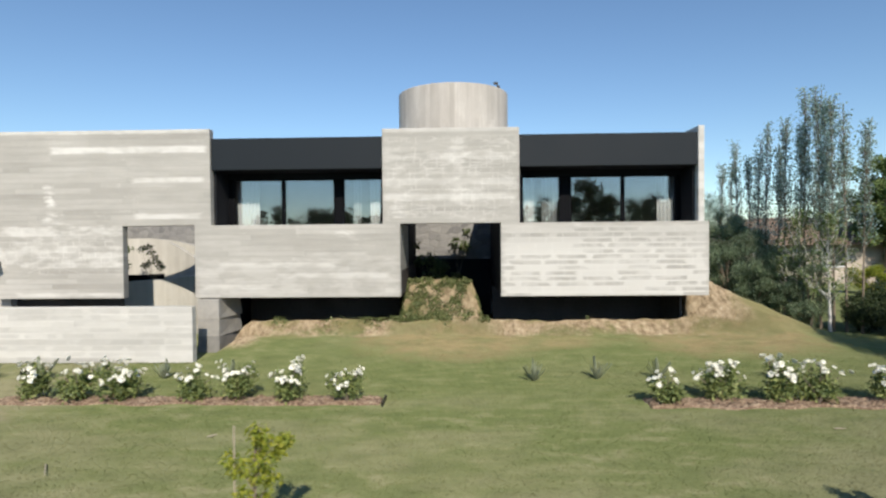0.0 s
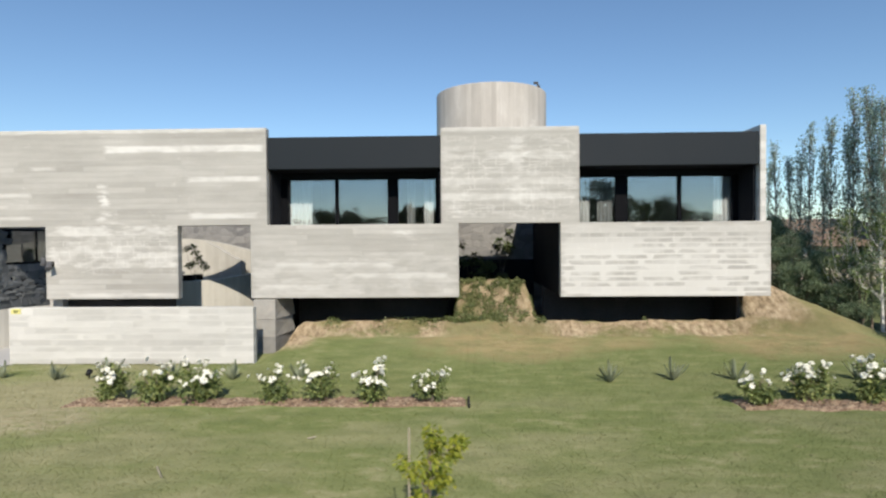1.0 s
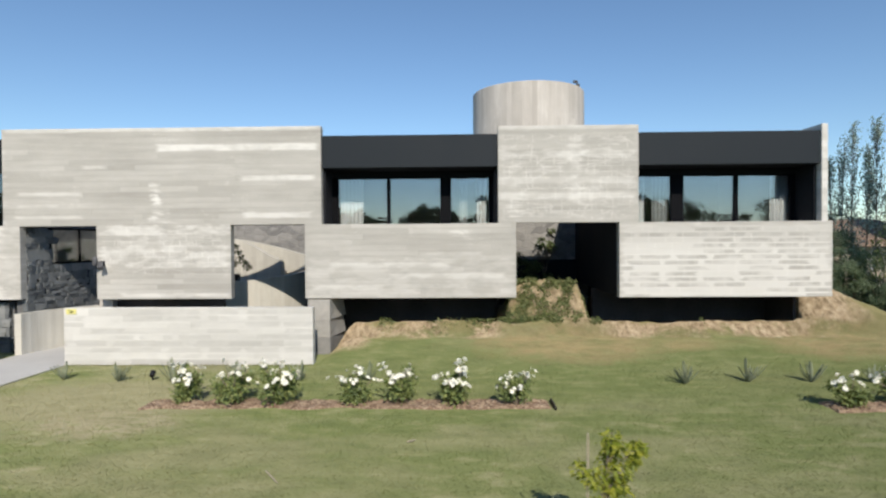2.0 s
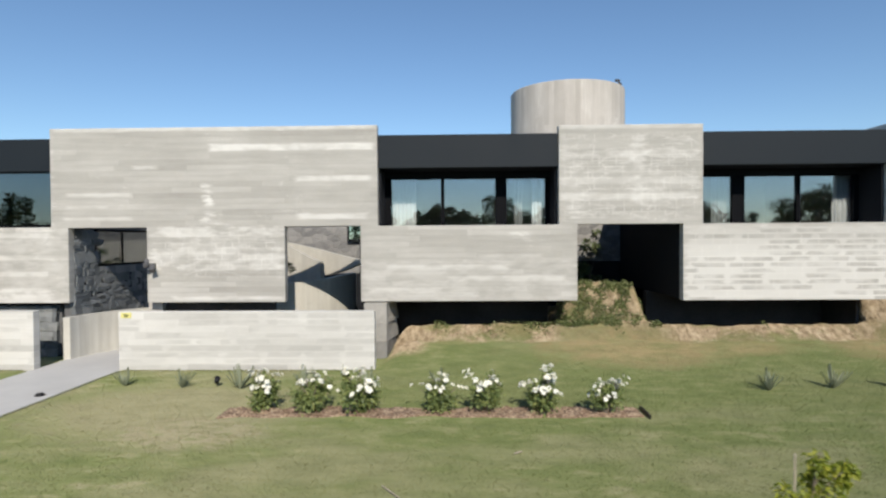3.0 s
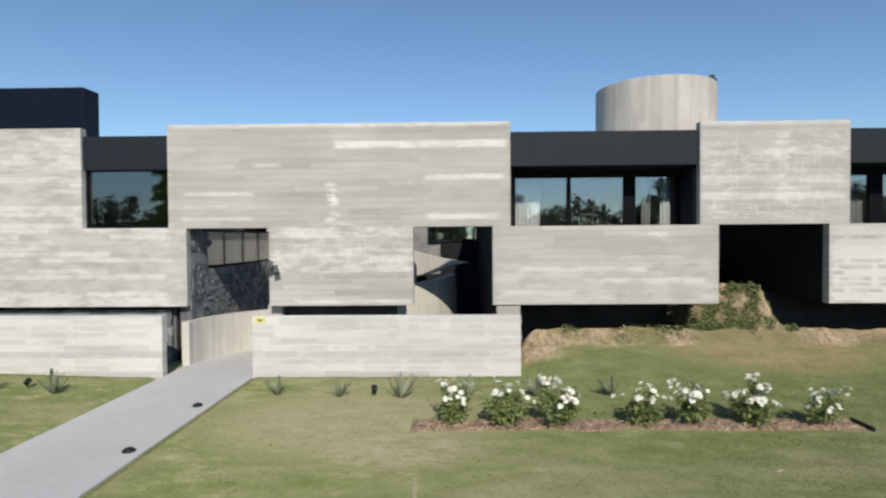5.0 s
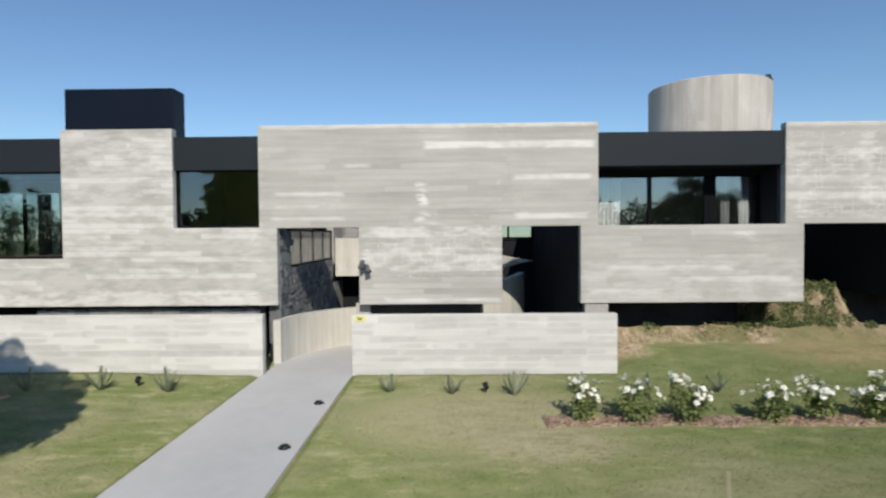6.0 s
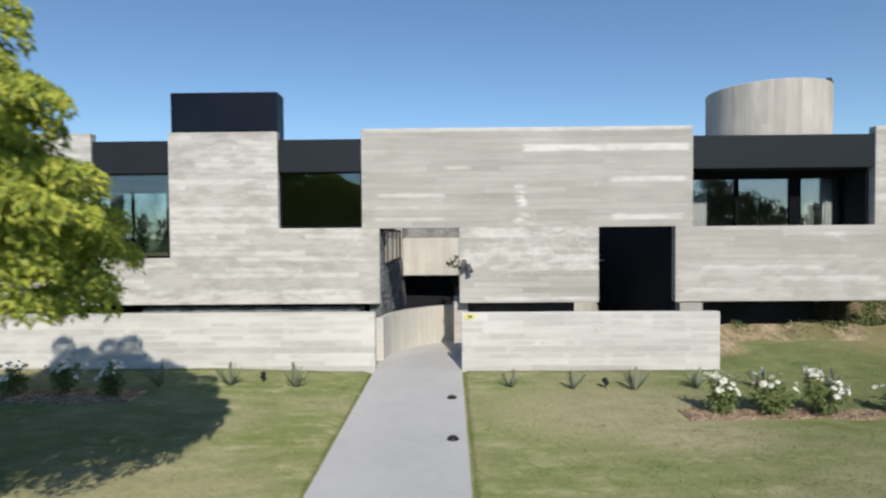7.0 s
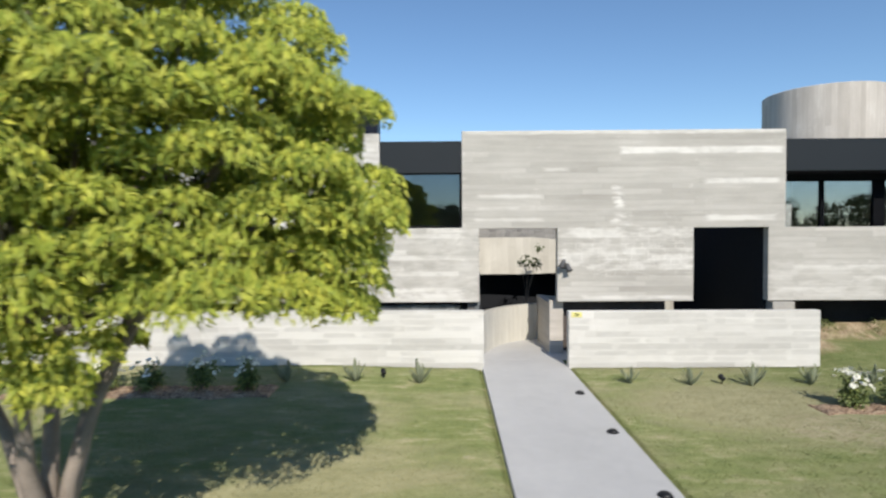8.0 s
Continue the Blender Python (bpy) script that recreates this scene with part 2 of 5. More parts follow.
GREY = [(0.33, 0.316, 0.285), (0.42, 0.404, 0.366), (0.485, 0.468, 0.427), (0.72, 0.705, 0.66)]
PALE = [(0.375, 0.366, 0.338), (0.495, 0.484, 0.449), (0.585, 0.573, 0.534), (0.685, 0.672, 0.63)]
WARM = [(0.36, 0.33, 0.29), (0.455, 0.422, 0.378), (0.535, 0.50, 0.452), (0.66, 0.63, 0.575)]
MARKS = [(-8.96, -5.44, 4.40, 4.56, 0.95), (-7.09, -5.50, 3.75, 3.88, 0.75), (-7.07, -5.57, 2.94, 3.08, 0.7), (-10.60, -10.03, 4.03, 4.12, 0.6), (-12.04, -10.61, 3.45, 3.55, 0.55), (-12.10, -10.60, 2.95, 3.03, 0.5), (-12.04, -11.13, 3.20, 3.28, 0.35),
         (-9.05, -8.87, 2.95, 3.72, 1.0), (-9.1, -8.66, 2.84, 3.06, 0.7), (-10.28, -7.36, 2.58, 2.82, 0.6), (-10.22, -7.36, 1.88, 2.38, 0.45), (-9.77, -7.36, 1.24, 1.33, 0.7), (-12.33, -5.36, 4.83, 4.94, 0.7), (-1.56, 1.42, 4.78, 4.90, 0.5), (-5.7, -1.2, 1.22, 2.05, 0.22), (-5.2, -2.6, 1.86, 1.98, 0.5), (-3.9, -1.4, 1.62, 1.74, 0.5), (-5.6, -4.0, 1.38, 1.50, 0.45), (-3.3, -1.9, 2.10, 2.2, 0.35), (-27.0, -12.37, 2.75, 4.88, 0.4), (-27.0, -12.0, 1.2, 2.8, 0.3), (-27.0, -12.0, 1.2, 1.5, 0.5), (-1.58, 1.36, 3.64, 3.78, 0.4), (-1.58, 1.36, 3.30, 3.46, 0.5), (-1.57, 1.36, 4.16, 4.36, 0.35), (-1.32, -1.08, 2.92, 4.09, 0.3), (-0.08, 0.26, 3.2, 4.67, 0.4)]
M_FACADE = board_concrete("board_marked_concrete", GREY, marks=MARKS, dashes=[(1.0, 5.5, 1.2, 2.76, 0.75)], grids=[(1.05, 5.45, 1.25, 2.7, 0.45), (-1.45, 1.4, 2.95, 4.3, 0.5), (-10.2, -7.4, 1.9, 2.5, 0.7)], veins=[(-1.5, 1.4, 2.85, 4.7, 0.4), (-10.25, -7.4, 1.7, 2.8, 0.35), ], boards=[(-27.0, -12.3, 1.2, 4.9, 0.48), (-10.3, -7.3, 1.2, 2.82, 0.22), (-12.3, -5.4, 2.8, 4.4, 0.10), (-5.7, -1.2, 1.2, 2.8, 0.16)], white_base=0.75, contrast=0.62)
M_LOW = board_concrete("pale_board_marked_concrete", PALE, board=0.125, length=1.9, contrast=1.5, seed=11.0, marks=[(-10.3, -7.6, 0.30, 0.62, 0.35), (-9.4, -5.3, 0.10, 0.34, 0.4), (-27.0, -12.0, 0.12, 0.4, 0.35), (-15.5, -12.2, 0.66, 0.78, 0.4), (-7.7, -5.4, 0.70, 0.84, 0.4)], dashes=[(-27.0, -5.2, 0.05, 1.12, 0.42)], white_base=0.22)
M_DRUM = board_concrete("upright_board_concrete", WARM, upright=True, board=0.155, length=4.0, contrast=1.2, radius=1.82, seed=5.0)
M_RAMP = board_concrete("curved_board_concrete", [(0.45, 0.43, 0.38), (0.575, 0.557, 0.498), (0.65, 0.631, 0.57), (0.72, 0.70, 0.64)], upright=True, board=0.14, length=4.0, contrast=0.6, radius=2.4, seed=8.0)
M_RAMP_FLAT = board_concrete("upright_entry_concrete", WARM, board=0.14, length=3.0, contrast=0.6, seed=14.0)
M_FASCIA = plain("anthracite_sheet_metal", (0.0155, 0.0205, 0.0255), 0.6, 0.0, 0.1, 1.2, 0.1, 0.2)
M_CHIMNEY = plain("blue_black_sheet_metal", (0.0045, 0.0075, 0.017), 0.45, 0.0, 0.12, 1.0, 0.05, 0.15)
M_FRAME = plain("black_aluminium", (0.0055, 0.006, 0.0075), 0.6, 0.0, 0.1, 3.0, 0.05, 0.06)
# Dark render, taken near-black so that recess and soffit shade is in the colour.
M_DARKWALL_SHADE = plain("shade_dark_render", (0.018, 0.0195, 0.023), 0.9, 0.0, 0.25, 0.9, 0.4, 0.08)
# Concrete with the shade under the wings put into its base colour.
M_UNDER_SHADE = plain("shade_toned_concrete", (0.10, 0.085, 0.078), 0.9, 0.0, 0.3, 1.1, 0.4, 0.08)
M_ROOM = plain("grey_room_paint", (0.17, 0.17, 0.165), 0.8, 0.0, 0.08, 0.6, 0.1)
M_FLOOR = plain("dark_timber_floor", (0.13, 0.08, 0.045), 0.45, 0.0, 0.25, 1.6, 0.1)
M_ROOF = plain("grey_roof_membrane", (0.16, 0.16, 0.155), 0.9, 0.0, 0.2, 0.7, 0.3)
M_CURTAIN = plain("white_linen", (0.42, 0.435, 0.435), 0.9, 0.0, 0.05, 8.0, 0.4)
M_BLIND = plain("beige_blind_cloth", (0.56, 0.52, 0.42), 0.9, 0.0, 0.08, 3.0, 0.3)
M_SHEER = plain("grey_sheer_linen", (0.17, 0.18, 0.18), 0.9, 0.0, 0.08, 8.0, 0.4)
M_GLASS = glass_material("solar_glass", (0.95, 0.97, 0.97), 0.145)
M_GLASS_DARK = glass_material("dark_solar_glass", (0.67, 0.74, 0.77), 0.085)
M_LAMP = plain("black_cast_metal", (0.018, 0.018, 0.019), 0.45, 0.4, 0.15, 20.0, 0.2)
M_LAMP_PALE = plain("grey_cast_metal", (0.12, 0.12, 0.125), 0.5, 0.2, 0.12, 20.0, 0.2)
M_LENS = plain("grey_lens", (0.25, 0.26, 0.27), 0.15, 0.0, 0.05, 20.0, 0.0)
M_BARK = plain("pale_bark", (0.23, 0.185, 0.14), 0.9, 0.0, 0.35, 7.0, 0.9)
M_TRUNK = plain("pale_grey_bark", (0.29, 0.245, 0.205), 0.9, 0.0, 0.3, 6.0, 0.9)
M_PALEBARK = plain("whitened_bark", (0.62, 0.60, 0.56), 0.9, 0.0, 0.2, 8.0, 0.6)
M_STAKE = plain("weathered_stake", (0.42, 0.36, 0.27), 0.85, 0.0, 0.2, 12.0, 0.5)
M_PETAL = plain("white_petals", (0.86, 0.85, 0.75), 0.6, 0.0, 0.04, 30.0, 0.2)
M_YELLOW = plain("yellow_plastic", (0.72, 0.67, 0.25), 0.5, 0.0, 0.06, 15.0, 0.05)
M_MARK = plain("dark_print", (0.10, 0.11, 0.03), 0.6, 0.0, 0.1, 30.0, 0.0)
M_TILE = plain("brown_roof_tiles", (0.21, 0.145, 0.10), 0.85, 0.0, 0.35, 2.5, 0.5)
M_PLASTER = plain("cream_render", (0.50, 0.43, 0.35), 0.9, 0.0, 0.15, 0.8, 0.3)
M_TIMBER = plain("brown_window_board", (0.22, 0.12, 0.06), 0.55, 0.0, 0.2, 5.0, 0.2)
M_WHITE = plain("white_paint", (0.78, 0.78, 0.76), 0.5, 0.0, 0.06, 2.0, 0.1)

L_BIG = leaf_material("yellow_green_leaves", (0.125, 0.18, 0.034), (0.37, 0.435, 0.066), (0.61, 0.61, 0.11), 0.6, 0.17)
L_YOUNG = leaf_material("young_yellow_leaves", (0.11, 0.155, 0.018), (0.26, 0.31, 0.035), (0.44, 0.43, 0.06), 0.5, 0.35)
L_ROSE = leaf_material("rose_leaves", (0.085, 0.125, 0.042), (0.19, 0.245, 0.085), (0.36, 0.40, 0.14), 0.45, 0.3)
L_AGAVE = leaf_material("blue_green_spikes", (0.19, 0.23, 0.14), (0.27, 0.30, 0.20), (0.36, 0.38, 0.27), 0.5, 0.15)
L_POPLAR = leaf_material("grey_green_leaves", (0.21, 0.31, 0.25), (0.34, 0.46, 0.39), (0.48, 0.58, 0.53), 0.5, 0.5)
L_SHRUB = leaf_material("dark_shrub_leaves", (0.045, 0.072, 0.025), (0.095, 0.135, 0.048), (0.17, 0.205, 0.08), 0.5, 0.25)
L_FAR = leaf_material("woodland_leaves", (0.03, 0.05, 0.02), (0.06, 0.09, 0.035), (0.10, 0.13, 0.05), 0.6, 0.2)
L_IVY = leaf_material("creeper_leaves", (0.07, 0.10, 0.035), (0.16, 0.20, 0.075), (0.30, 0.32, 0.14), 0.5, 0.3)
L_HEDGE = leaf_material("hedge_leaves", (0.085, 0.135, 0.072), (0.18, 0.25, 0.145), (0.32, 0.39, 0.25), 0.5, 0.4)
L_GARDEN = leaf_material("light_garden_leaves", (0.08, 0.13, 0.04), (0.17, 0.24, 0.08), (0.29, 0.35, 0.13), 0.5, 0.35)
L_DARK = leaf_material("dark_bush_leaves", (0.02, 0.035, 0.014), (0.045, 0.07, 0.028), (0.09, 0.115, 0.045), 0.5, 0.2)


def stone_material(name="rubble_stone", pale=1.0, warm=1.0):
    n = Nodes(name)
    p = n.position()
    k = n.random()
    f = n.math("ADD", n.math("MULTIPLY", k, 0.55), n.math("MULTIPLY", n.noise(p, 5.0, 5.0, 0.65), 0.5))
    col = n.ramp(f, (0.2, (0.115 * pale * warm, 0.125 * pale, 0.13 * pale / warm)), (0.55, (0.20 * pale * warm, 0.213 * pale, 0.215 * pale / warm)), (0.9, (0.31 * pale * warm, 0.32 * pale, 0.315 * pale / warm)))
    n.bump(n.noise(p, 22.0, 6.0, 0.7), 0.8, 0.02)
    return n.done(col, 0.88, spec=0.3)


def rubble_material(name, pale=1.0):
    """A rubble wall too far off to build stone by stone."""
    n = Nodes(name)
    x, y, z = n.split(n.position())
    p = n.join(n.math("ADD", x, y), n.math("MULTIPLY", z, 1.5), 0.0)
    p = n.mix(0.12, p, n.tree.nodes.new("ShaderNodeTexNoise").outputs["Color"])
    o = n.voronoi(p, 4.2)
    edge = n.voronoi(p, 4.2, "DISTANCE_TO_EDGE")["Distance"]
    f = n.math("ADD", n.math("MULTIPLY", n.split(o["Color"])[0], 0.55), n.math("MULTIPLY", n.noise(p, 6.0, 5.0), 0.45))
    col = n.ramp(f, (0.15, (0.17 * pale,) * 3), (0.9, (0.33 * pale, 0.325 * pale, 0.31 * pale)))
    col = n.mix(n.range(edge, 0.0, 0.07, 0.10, 0.0), col, (0.12 * pale, 0.12 * pale, 0.115 * pale))
    n.bump(n.math("ADD", n.range(edge, 0.0, 0.15, 0.0, 0.25), n.math("MULTIPLY", n.noise(p, 16.0, 5.0), 0.5)), 0.9, 0.04)
    return n.done(col, 0.9, spec=0.3)


M_STONE = stone_material()
M_RUBBLE = rubble_material("rubble_wall")
M_PIER = stone_material("pale_rough_stone", 1.5, 1.1)
M_MORTAR = plain("dark_mortar", (0.13, 0.13, 0.13), 0.95, 0.0, 0.3, 5.0, 0.6)


def lawn_material(blades=False):
    """Mown lawn: green, straw and bare blotches; sandy earth on the bank where the turf is thin."""
    n = Nodes("grass_blades" if blades else "mown_lawn")
    p = n.position()
    x, y, z = n.split(p)
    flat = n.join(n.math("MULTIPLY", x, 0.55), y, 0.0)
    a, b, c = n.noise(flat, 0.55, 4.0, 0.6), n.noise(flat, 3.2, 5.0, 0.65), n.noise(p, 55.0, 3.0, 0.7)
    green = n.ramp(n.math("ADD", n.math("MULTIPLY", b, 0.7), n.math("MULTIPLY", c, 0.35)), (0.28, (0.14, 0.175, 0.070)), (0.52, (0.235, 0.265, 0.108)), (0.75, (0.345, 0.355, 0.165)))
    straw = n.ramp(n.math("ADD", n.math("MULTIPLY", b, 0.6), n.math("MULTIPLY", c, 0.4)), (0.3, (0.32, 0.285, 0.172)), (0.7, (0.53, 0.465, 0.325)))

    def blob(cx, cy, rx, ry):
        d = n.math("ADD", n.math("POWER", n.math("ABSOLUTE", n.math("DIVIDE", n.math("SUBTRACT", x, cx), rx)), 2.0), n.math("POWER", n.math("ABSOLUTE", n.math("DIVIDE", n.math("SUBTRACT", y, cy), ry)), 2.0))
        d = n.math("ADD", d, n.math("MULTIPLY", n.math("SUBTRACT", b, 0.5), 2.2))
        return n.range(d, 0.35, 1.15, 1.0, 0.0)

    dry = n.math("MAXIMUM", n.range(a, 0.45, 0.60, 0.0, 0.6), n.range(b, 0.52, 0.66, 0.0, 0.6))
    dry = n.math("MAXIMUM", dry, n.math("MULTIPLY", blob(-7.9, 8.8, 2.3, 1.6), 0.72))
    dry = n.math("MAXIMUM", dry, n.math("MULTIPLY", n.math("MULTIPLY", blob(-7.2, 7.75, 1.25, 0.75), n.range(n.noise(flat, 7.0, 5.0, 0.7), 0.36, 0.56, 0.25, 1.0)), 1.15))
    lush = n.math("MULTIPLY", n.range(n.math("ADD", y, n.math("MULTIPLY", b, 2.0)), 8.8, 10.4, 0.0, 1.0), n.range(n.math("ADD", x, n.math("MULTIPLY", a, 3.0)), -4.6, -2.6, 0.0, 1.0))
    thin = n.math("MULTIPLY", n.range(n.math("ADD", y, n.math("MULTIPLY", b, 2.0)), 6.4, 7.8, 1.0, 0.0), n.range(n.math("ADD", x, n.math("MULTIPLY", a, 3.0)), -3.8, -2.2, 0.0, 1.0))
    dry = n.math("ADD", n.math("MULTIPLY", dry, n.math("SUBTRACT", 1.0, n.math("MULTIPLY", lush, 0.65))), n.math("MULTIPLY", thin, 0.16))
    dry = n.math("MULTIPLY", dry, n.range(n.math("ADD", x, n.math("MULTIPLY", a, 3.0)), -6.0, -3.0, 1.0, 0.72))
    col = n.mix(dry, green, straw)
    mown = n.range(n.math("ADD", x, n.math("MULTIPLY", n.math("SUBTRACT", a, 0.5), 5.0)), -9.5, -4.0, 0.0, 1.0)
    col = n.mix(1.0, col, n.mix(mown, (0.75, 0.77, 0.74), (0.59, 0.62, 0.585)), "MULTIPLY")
    earth = n.ramp(n.noise(n.join(x, n.math("MULTIPLY", y, 0.6), n.math("MULTIPLY", z, 0.6)), 9.0, 6.0, 0.72), (0.32, (0.165, 0.12, 0.074)), (0.52, (0.375, 0.295, 0.195)), (0.7, (0.56, 0.465, 0.335)))
    brown = n.ramp(n.math("ADD", n.math("MULTIPLY", b, 0.6), n.math("MULTIPLY", c, 0.4)), (0.3, (0.17, 0.14, 0.07)), (0.7, (0.36, 0.285, 0.155)))
    up = n.math("ADD", z, n.math("MULTIPLY", n.math("SUBTRACT", n.noise(n.join(n.math("MULTIPLY", x, 0.6), y, 0.0), 1.5, 5.0, 0.65), 0.5), 0.55))
    worn = n.math("MAXIMUM", n.math("MAXIMUM", blob(-0.1, 12.2, 2.2, 1.1), blob(5.9, 12.4, 2.3, 1.2)), n.math("MULTIPLY", blob(1.6, 12.2, 2.0, 0.55), 0.8))
    col = n.mix(n.math("MAXIMUM", n.math("MULTIPLY", n.range(up, 0.22, 0.5, 0.0, 0.55), n.range(y, 10.8, 11.6, 0.0, 1.0)), n.math("MULTIPLY", n.math("MULTIPLY", worn, 0.95), n.range(n.noise(n.join(n.math("MULTIPLY", x, 0.8), n.math("MULTIPLY", y, 1.5), 8.0), 1.7, 5.0, 0.7), 0.36, 0.58, 0.35, 1.0))), col, brown)
    wander = n.math("MULTIPLY", n.math("SUBTRACT", n.noise(n.join(x, y, 3.0), 1.9, 5.0, 0.7), 0.5), 0.9)
    strip = n.math("MULTIPLY", n.range(n.math("ADD", y, n.math("MULTIPLY", wander, 1.1)), 12.5, 12.75, 0.0, 1.0), n.range(x, -5.3, -5.1, 0.0, 1.0))
    tufts = n.range(n.noise(n.join(n.math("MULTIPLY", x, 0.8), n.math("MULTIPLY", y, 1.6), 2.0), 1.0, 5.0, 0.68), 0.42, 0.52, 0.0, 1.0)
    heel = n.math("MULTIPLY", n.range(n.math("ADD", x, n.math("MULTIPLY", wander, 0.6)), -4.6, -4.3, 1.0, 0.0), n.math("MULTIPLY", n.range(n.math("ADD", y, wander), 11.75, 12.1, 0.0, 1.0), n.range(x, -5.2, -5.05, 0.0, 1.0)))
    bare = n.math("MAXIMUM", n.math("MULTIPLY", strip, tufts), heel)
    mid = n.math("MULTIPLY", n.range(n.math("ADD", x, wander), -1.7, -1.3, 0.0, 1.0), n.range(n.math("ADD", x, wander), 0.7, 1.1, 1.0, 0.0))
    bare = n.math("MULTIPLY", bare, n.math("SUBTRACT", 1.0, n.math("MULTIPLY", mid, n.range(y, 12.9, 13.1, 0.85, 0.15))))
    far_end = n.math("MULTIPLY", n.range(n.math("ADD", x, n.math("MULTIPLY", wander, 0.6)), 4.7, 5.0, 0.0, 1.0), n.range(n.math("ADD", x, n.math("MULTIPLY", wander, 1.3)), 6.3, 6.8, 1.0, 0.0))
    bare = n.math("MAXIMUM", n.math("MULTIPLY", bare, n.range(x, 5.0, 6.4, 1.0, 0.0)), n.math("MULTIPLY", far_end, n.range(n.math("ADD", z, n.math("MULTIPLY", wander, 0.3)), 0.55, 0.68, 0.0, 1.0)))
    col = n.mix(bare, col, earth)
    h = n.math("ADD", n.math("MULTIPLY", c, 0.6), n.math("MULTIPLY", n.noise(p, 14.0, 4.0), 0.6))
    h = n.math("ADD", h, n.math("MULTIPLY", bare, n.math("MULTIPLY", n.noise(n.join(x, n.math("MULTIPLY", y, 0.4), n.math("MULTIPLY", z, 0.5)), 8.0, 5.0, 0.7), 3.0)))
    if blades:
        k = n.island()
        col = n.mix(1.0, col, n.ramp(k, (0.0, (0.98, 1.0, 0.92)), (1.0, (1.17, 1.16, 1.12))), "MULTIPLY")
        n.done(col, 0.8, spec=0.2)
        n.bsdf.inputs["Diffuse Roughness"].default_value = 1.0
        t = n.tree.nodes.new("ShaderNodeBsdfTranslucent")
        n.put(t.inputs["Color"], col)
        m = n.tree.nodes.new("ShaderNodeMixShader")
        m.inputs[0].default_value = 0.35
        n.tree.links.new(n.bsdf.outputs[0], m.inputs[1])
        n.tree.links.new(t.outputs[0], m.inputs[2])
        n.tree.links.new(m.outputs[0], n.out.inputs["Surface"])
        return n.mat
    n.bump(h, 0.6, 0.03)
    n.done(col, 0.95, spec=0.15)
    n.bsdf.inputs["Diffuse Roughness"].default_value = 1.0
    return n.mat


def soil_material():
    n = Nodes("mulched_soil")
    p = n.position()
    a, b = n.noise(p, 9.0, 6.0, 0.7), n.voronoi(p, 26.0)["Distance"]
    col = n.ramp(n.math("ADD", n.math("MULTIPLY", a, 0.7), n.math("MULTIPLY", b, 0.4)), (0.3, (0.105, 0.068, 0.046)), (0.52, (0.27, 0.185, 0.128)), (0.78, (0.50, 0.39, 0.27)))
    n.bump(n.math("ADD", a, n.math("MULTIPLY", b, 0.7)), 1.0, 0.04)
    return n.done(col, 0.95, spec=0.2)


def path_material():
    n = Nodes("smooth_concrete_path")
    p = n.position()
    a, b, c = n.noise(p, 0.7, 5.0, 0.6), n.noise(p, 4.0, 5.0, 0.6, 0.4), n.noise(p, 90.0, 3.0)
    f = n.math("ADD", n.math("MULTIPLY", a, 0.5), n.math("ADD", n.math("MULTIPLY", b, 0.35), n.math("MULTIPLY", c, 0.15)))
    col = n.ramp(f, (0.3, (0.46, 0.455, 0.44)), (0.55, (0.545, 0.538, 0.52)), (0.75, (0.615, 0.605, 0.58)))
    n.bump(c, 0.3, 0.003)
    return n.done(col, n.range(b, 0.3, 0.7, 0.6, 0.8), spec=0.35)


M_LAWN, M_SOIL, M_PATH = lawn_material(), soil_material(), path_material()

# ---- building blocks ----
def part(name, bm, material, parent=None, label="", smooth=False, bevel=0.0):
    """Link a bmesh as one mesh object, under a thing or a part if given."""
    me = bpy.data.meshes.new(name)
    bm.to_mesh(me)
    bm.free()
    if smooth:
        me.polygons.foreach_set("use_smooth", [True] * len(me.polygons))
    me.materials.append(material)
    ob = new(name, me)
    if bevel:
        b = ob.modifiers.new("worn_edge", "BEVEL")
        b.width, b.segments, b.limit_method = bevel, 2, "ANGLE"
    if parent:
        ob.parent = parent
    if label:
        tagged(ob, label)
    return ob


def array_part(name, verts, faces, material, parent=None, label="", smooth=False):
    """Link a mesh from arrays: (n, 3) verts and (m, 3 or 4) faces."""
    me = bpy.data.meshes.new(name)
    verts, faces = np.asarray(verts, dtype=np.float32), np.asarray(faces, dtype=np.int32)
    k = faces.shape[1]
    me.vertices.add(len(verts))
    me.vertices.foreach_set("co", verts.ravel())
    me.loops.add(faces.size)
    me.loops.foreach_set("vertex_index", faces.ravel())
    me.polygons.add(len(faces))
    me.polygons.foreach_set("loop_start", np.arange(0, faces.size, k, dtype=np.int32))
    me.polygons.foreach_set("use_smooth", np.full(len(faces), smooth))
    me.update(calc_edges=True)
    me.materials.append(material)
    ob = new(name, me)
    if parent:
        ob.parent = parent
    if label:
        tagged(ob, label)
    return ob


def base(name, x=0.0, y=0.0, z=0.0, label="", category="", group="", kind=""):
    ob = new(name)
    ob.empty_display_size = 0.3
    ob.matrix_basis = pose(x, y, z)
    return tagged(ob, label, category, group, kind)


def add_box(bm, x0, x1, y0, y1, z0, z1):
    vs = [bm.verts.new((x, y, z)) for z in (z0, z1) for x, y in ((x0, y0), (x1, y0), (x1, y1), (x0, y1))]
    for f in ((3, 2, 1, 0), (4, 5, 6, 7), (0, 1, 5, 4), (1, 2, 6, 5), (2, 3, 7, 6), (3, 0, 4, 7)):
        bm.faces.new([vs[i] for i in f])


def box(*boxes):
    bm = bmesh.new()
    for b in boxes:
        add_box(bm, *b)
    return bm


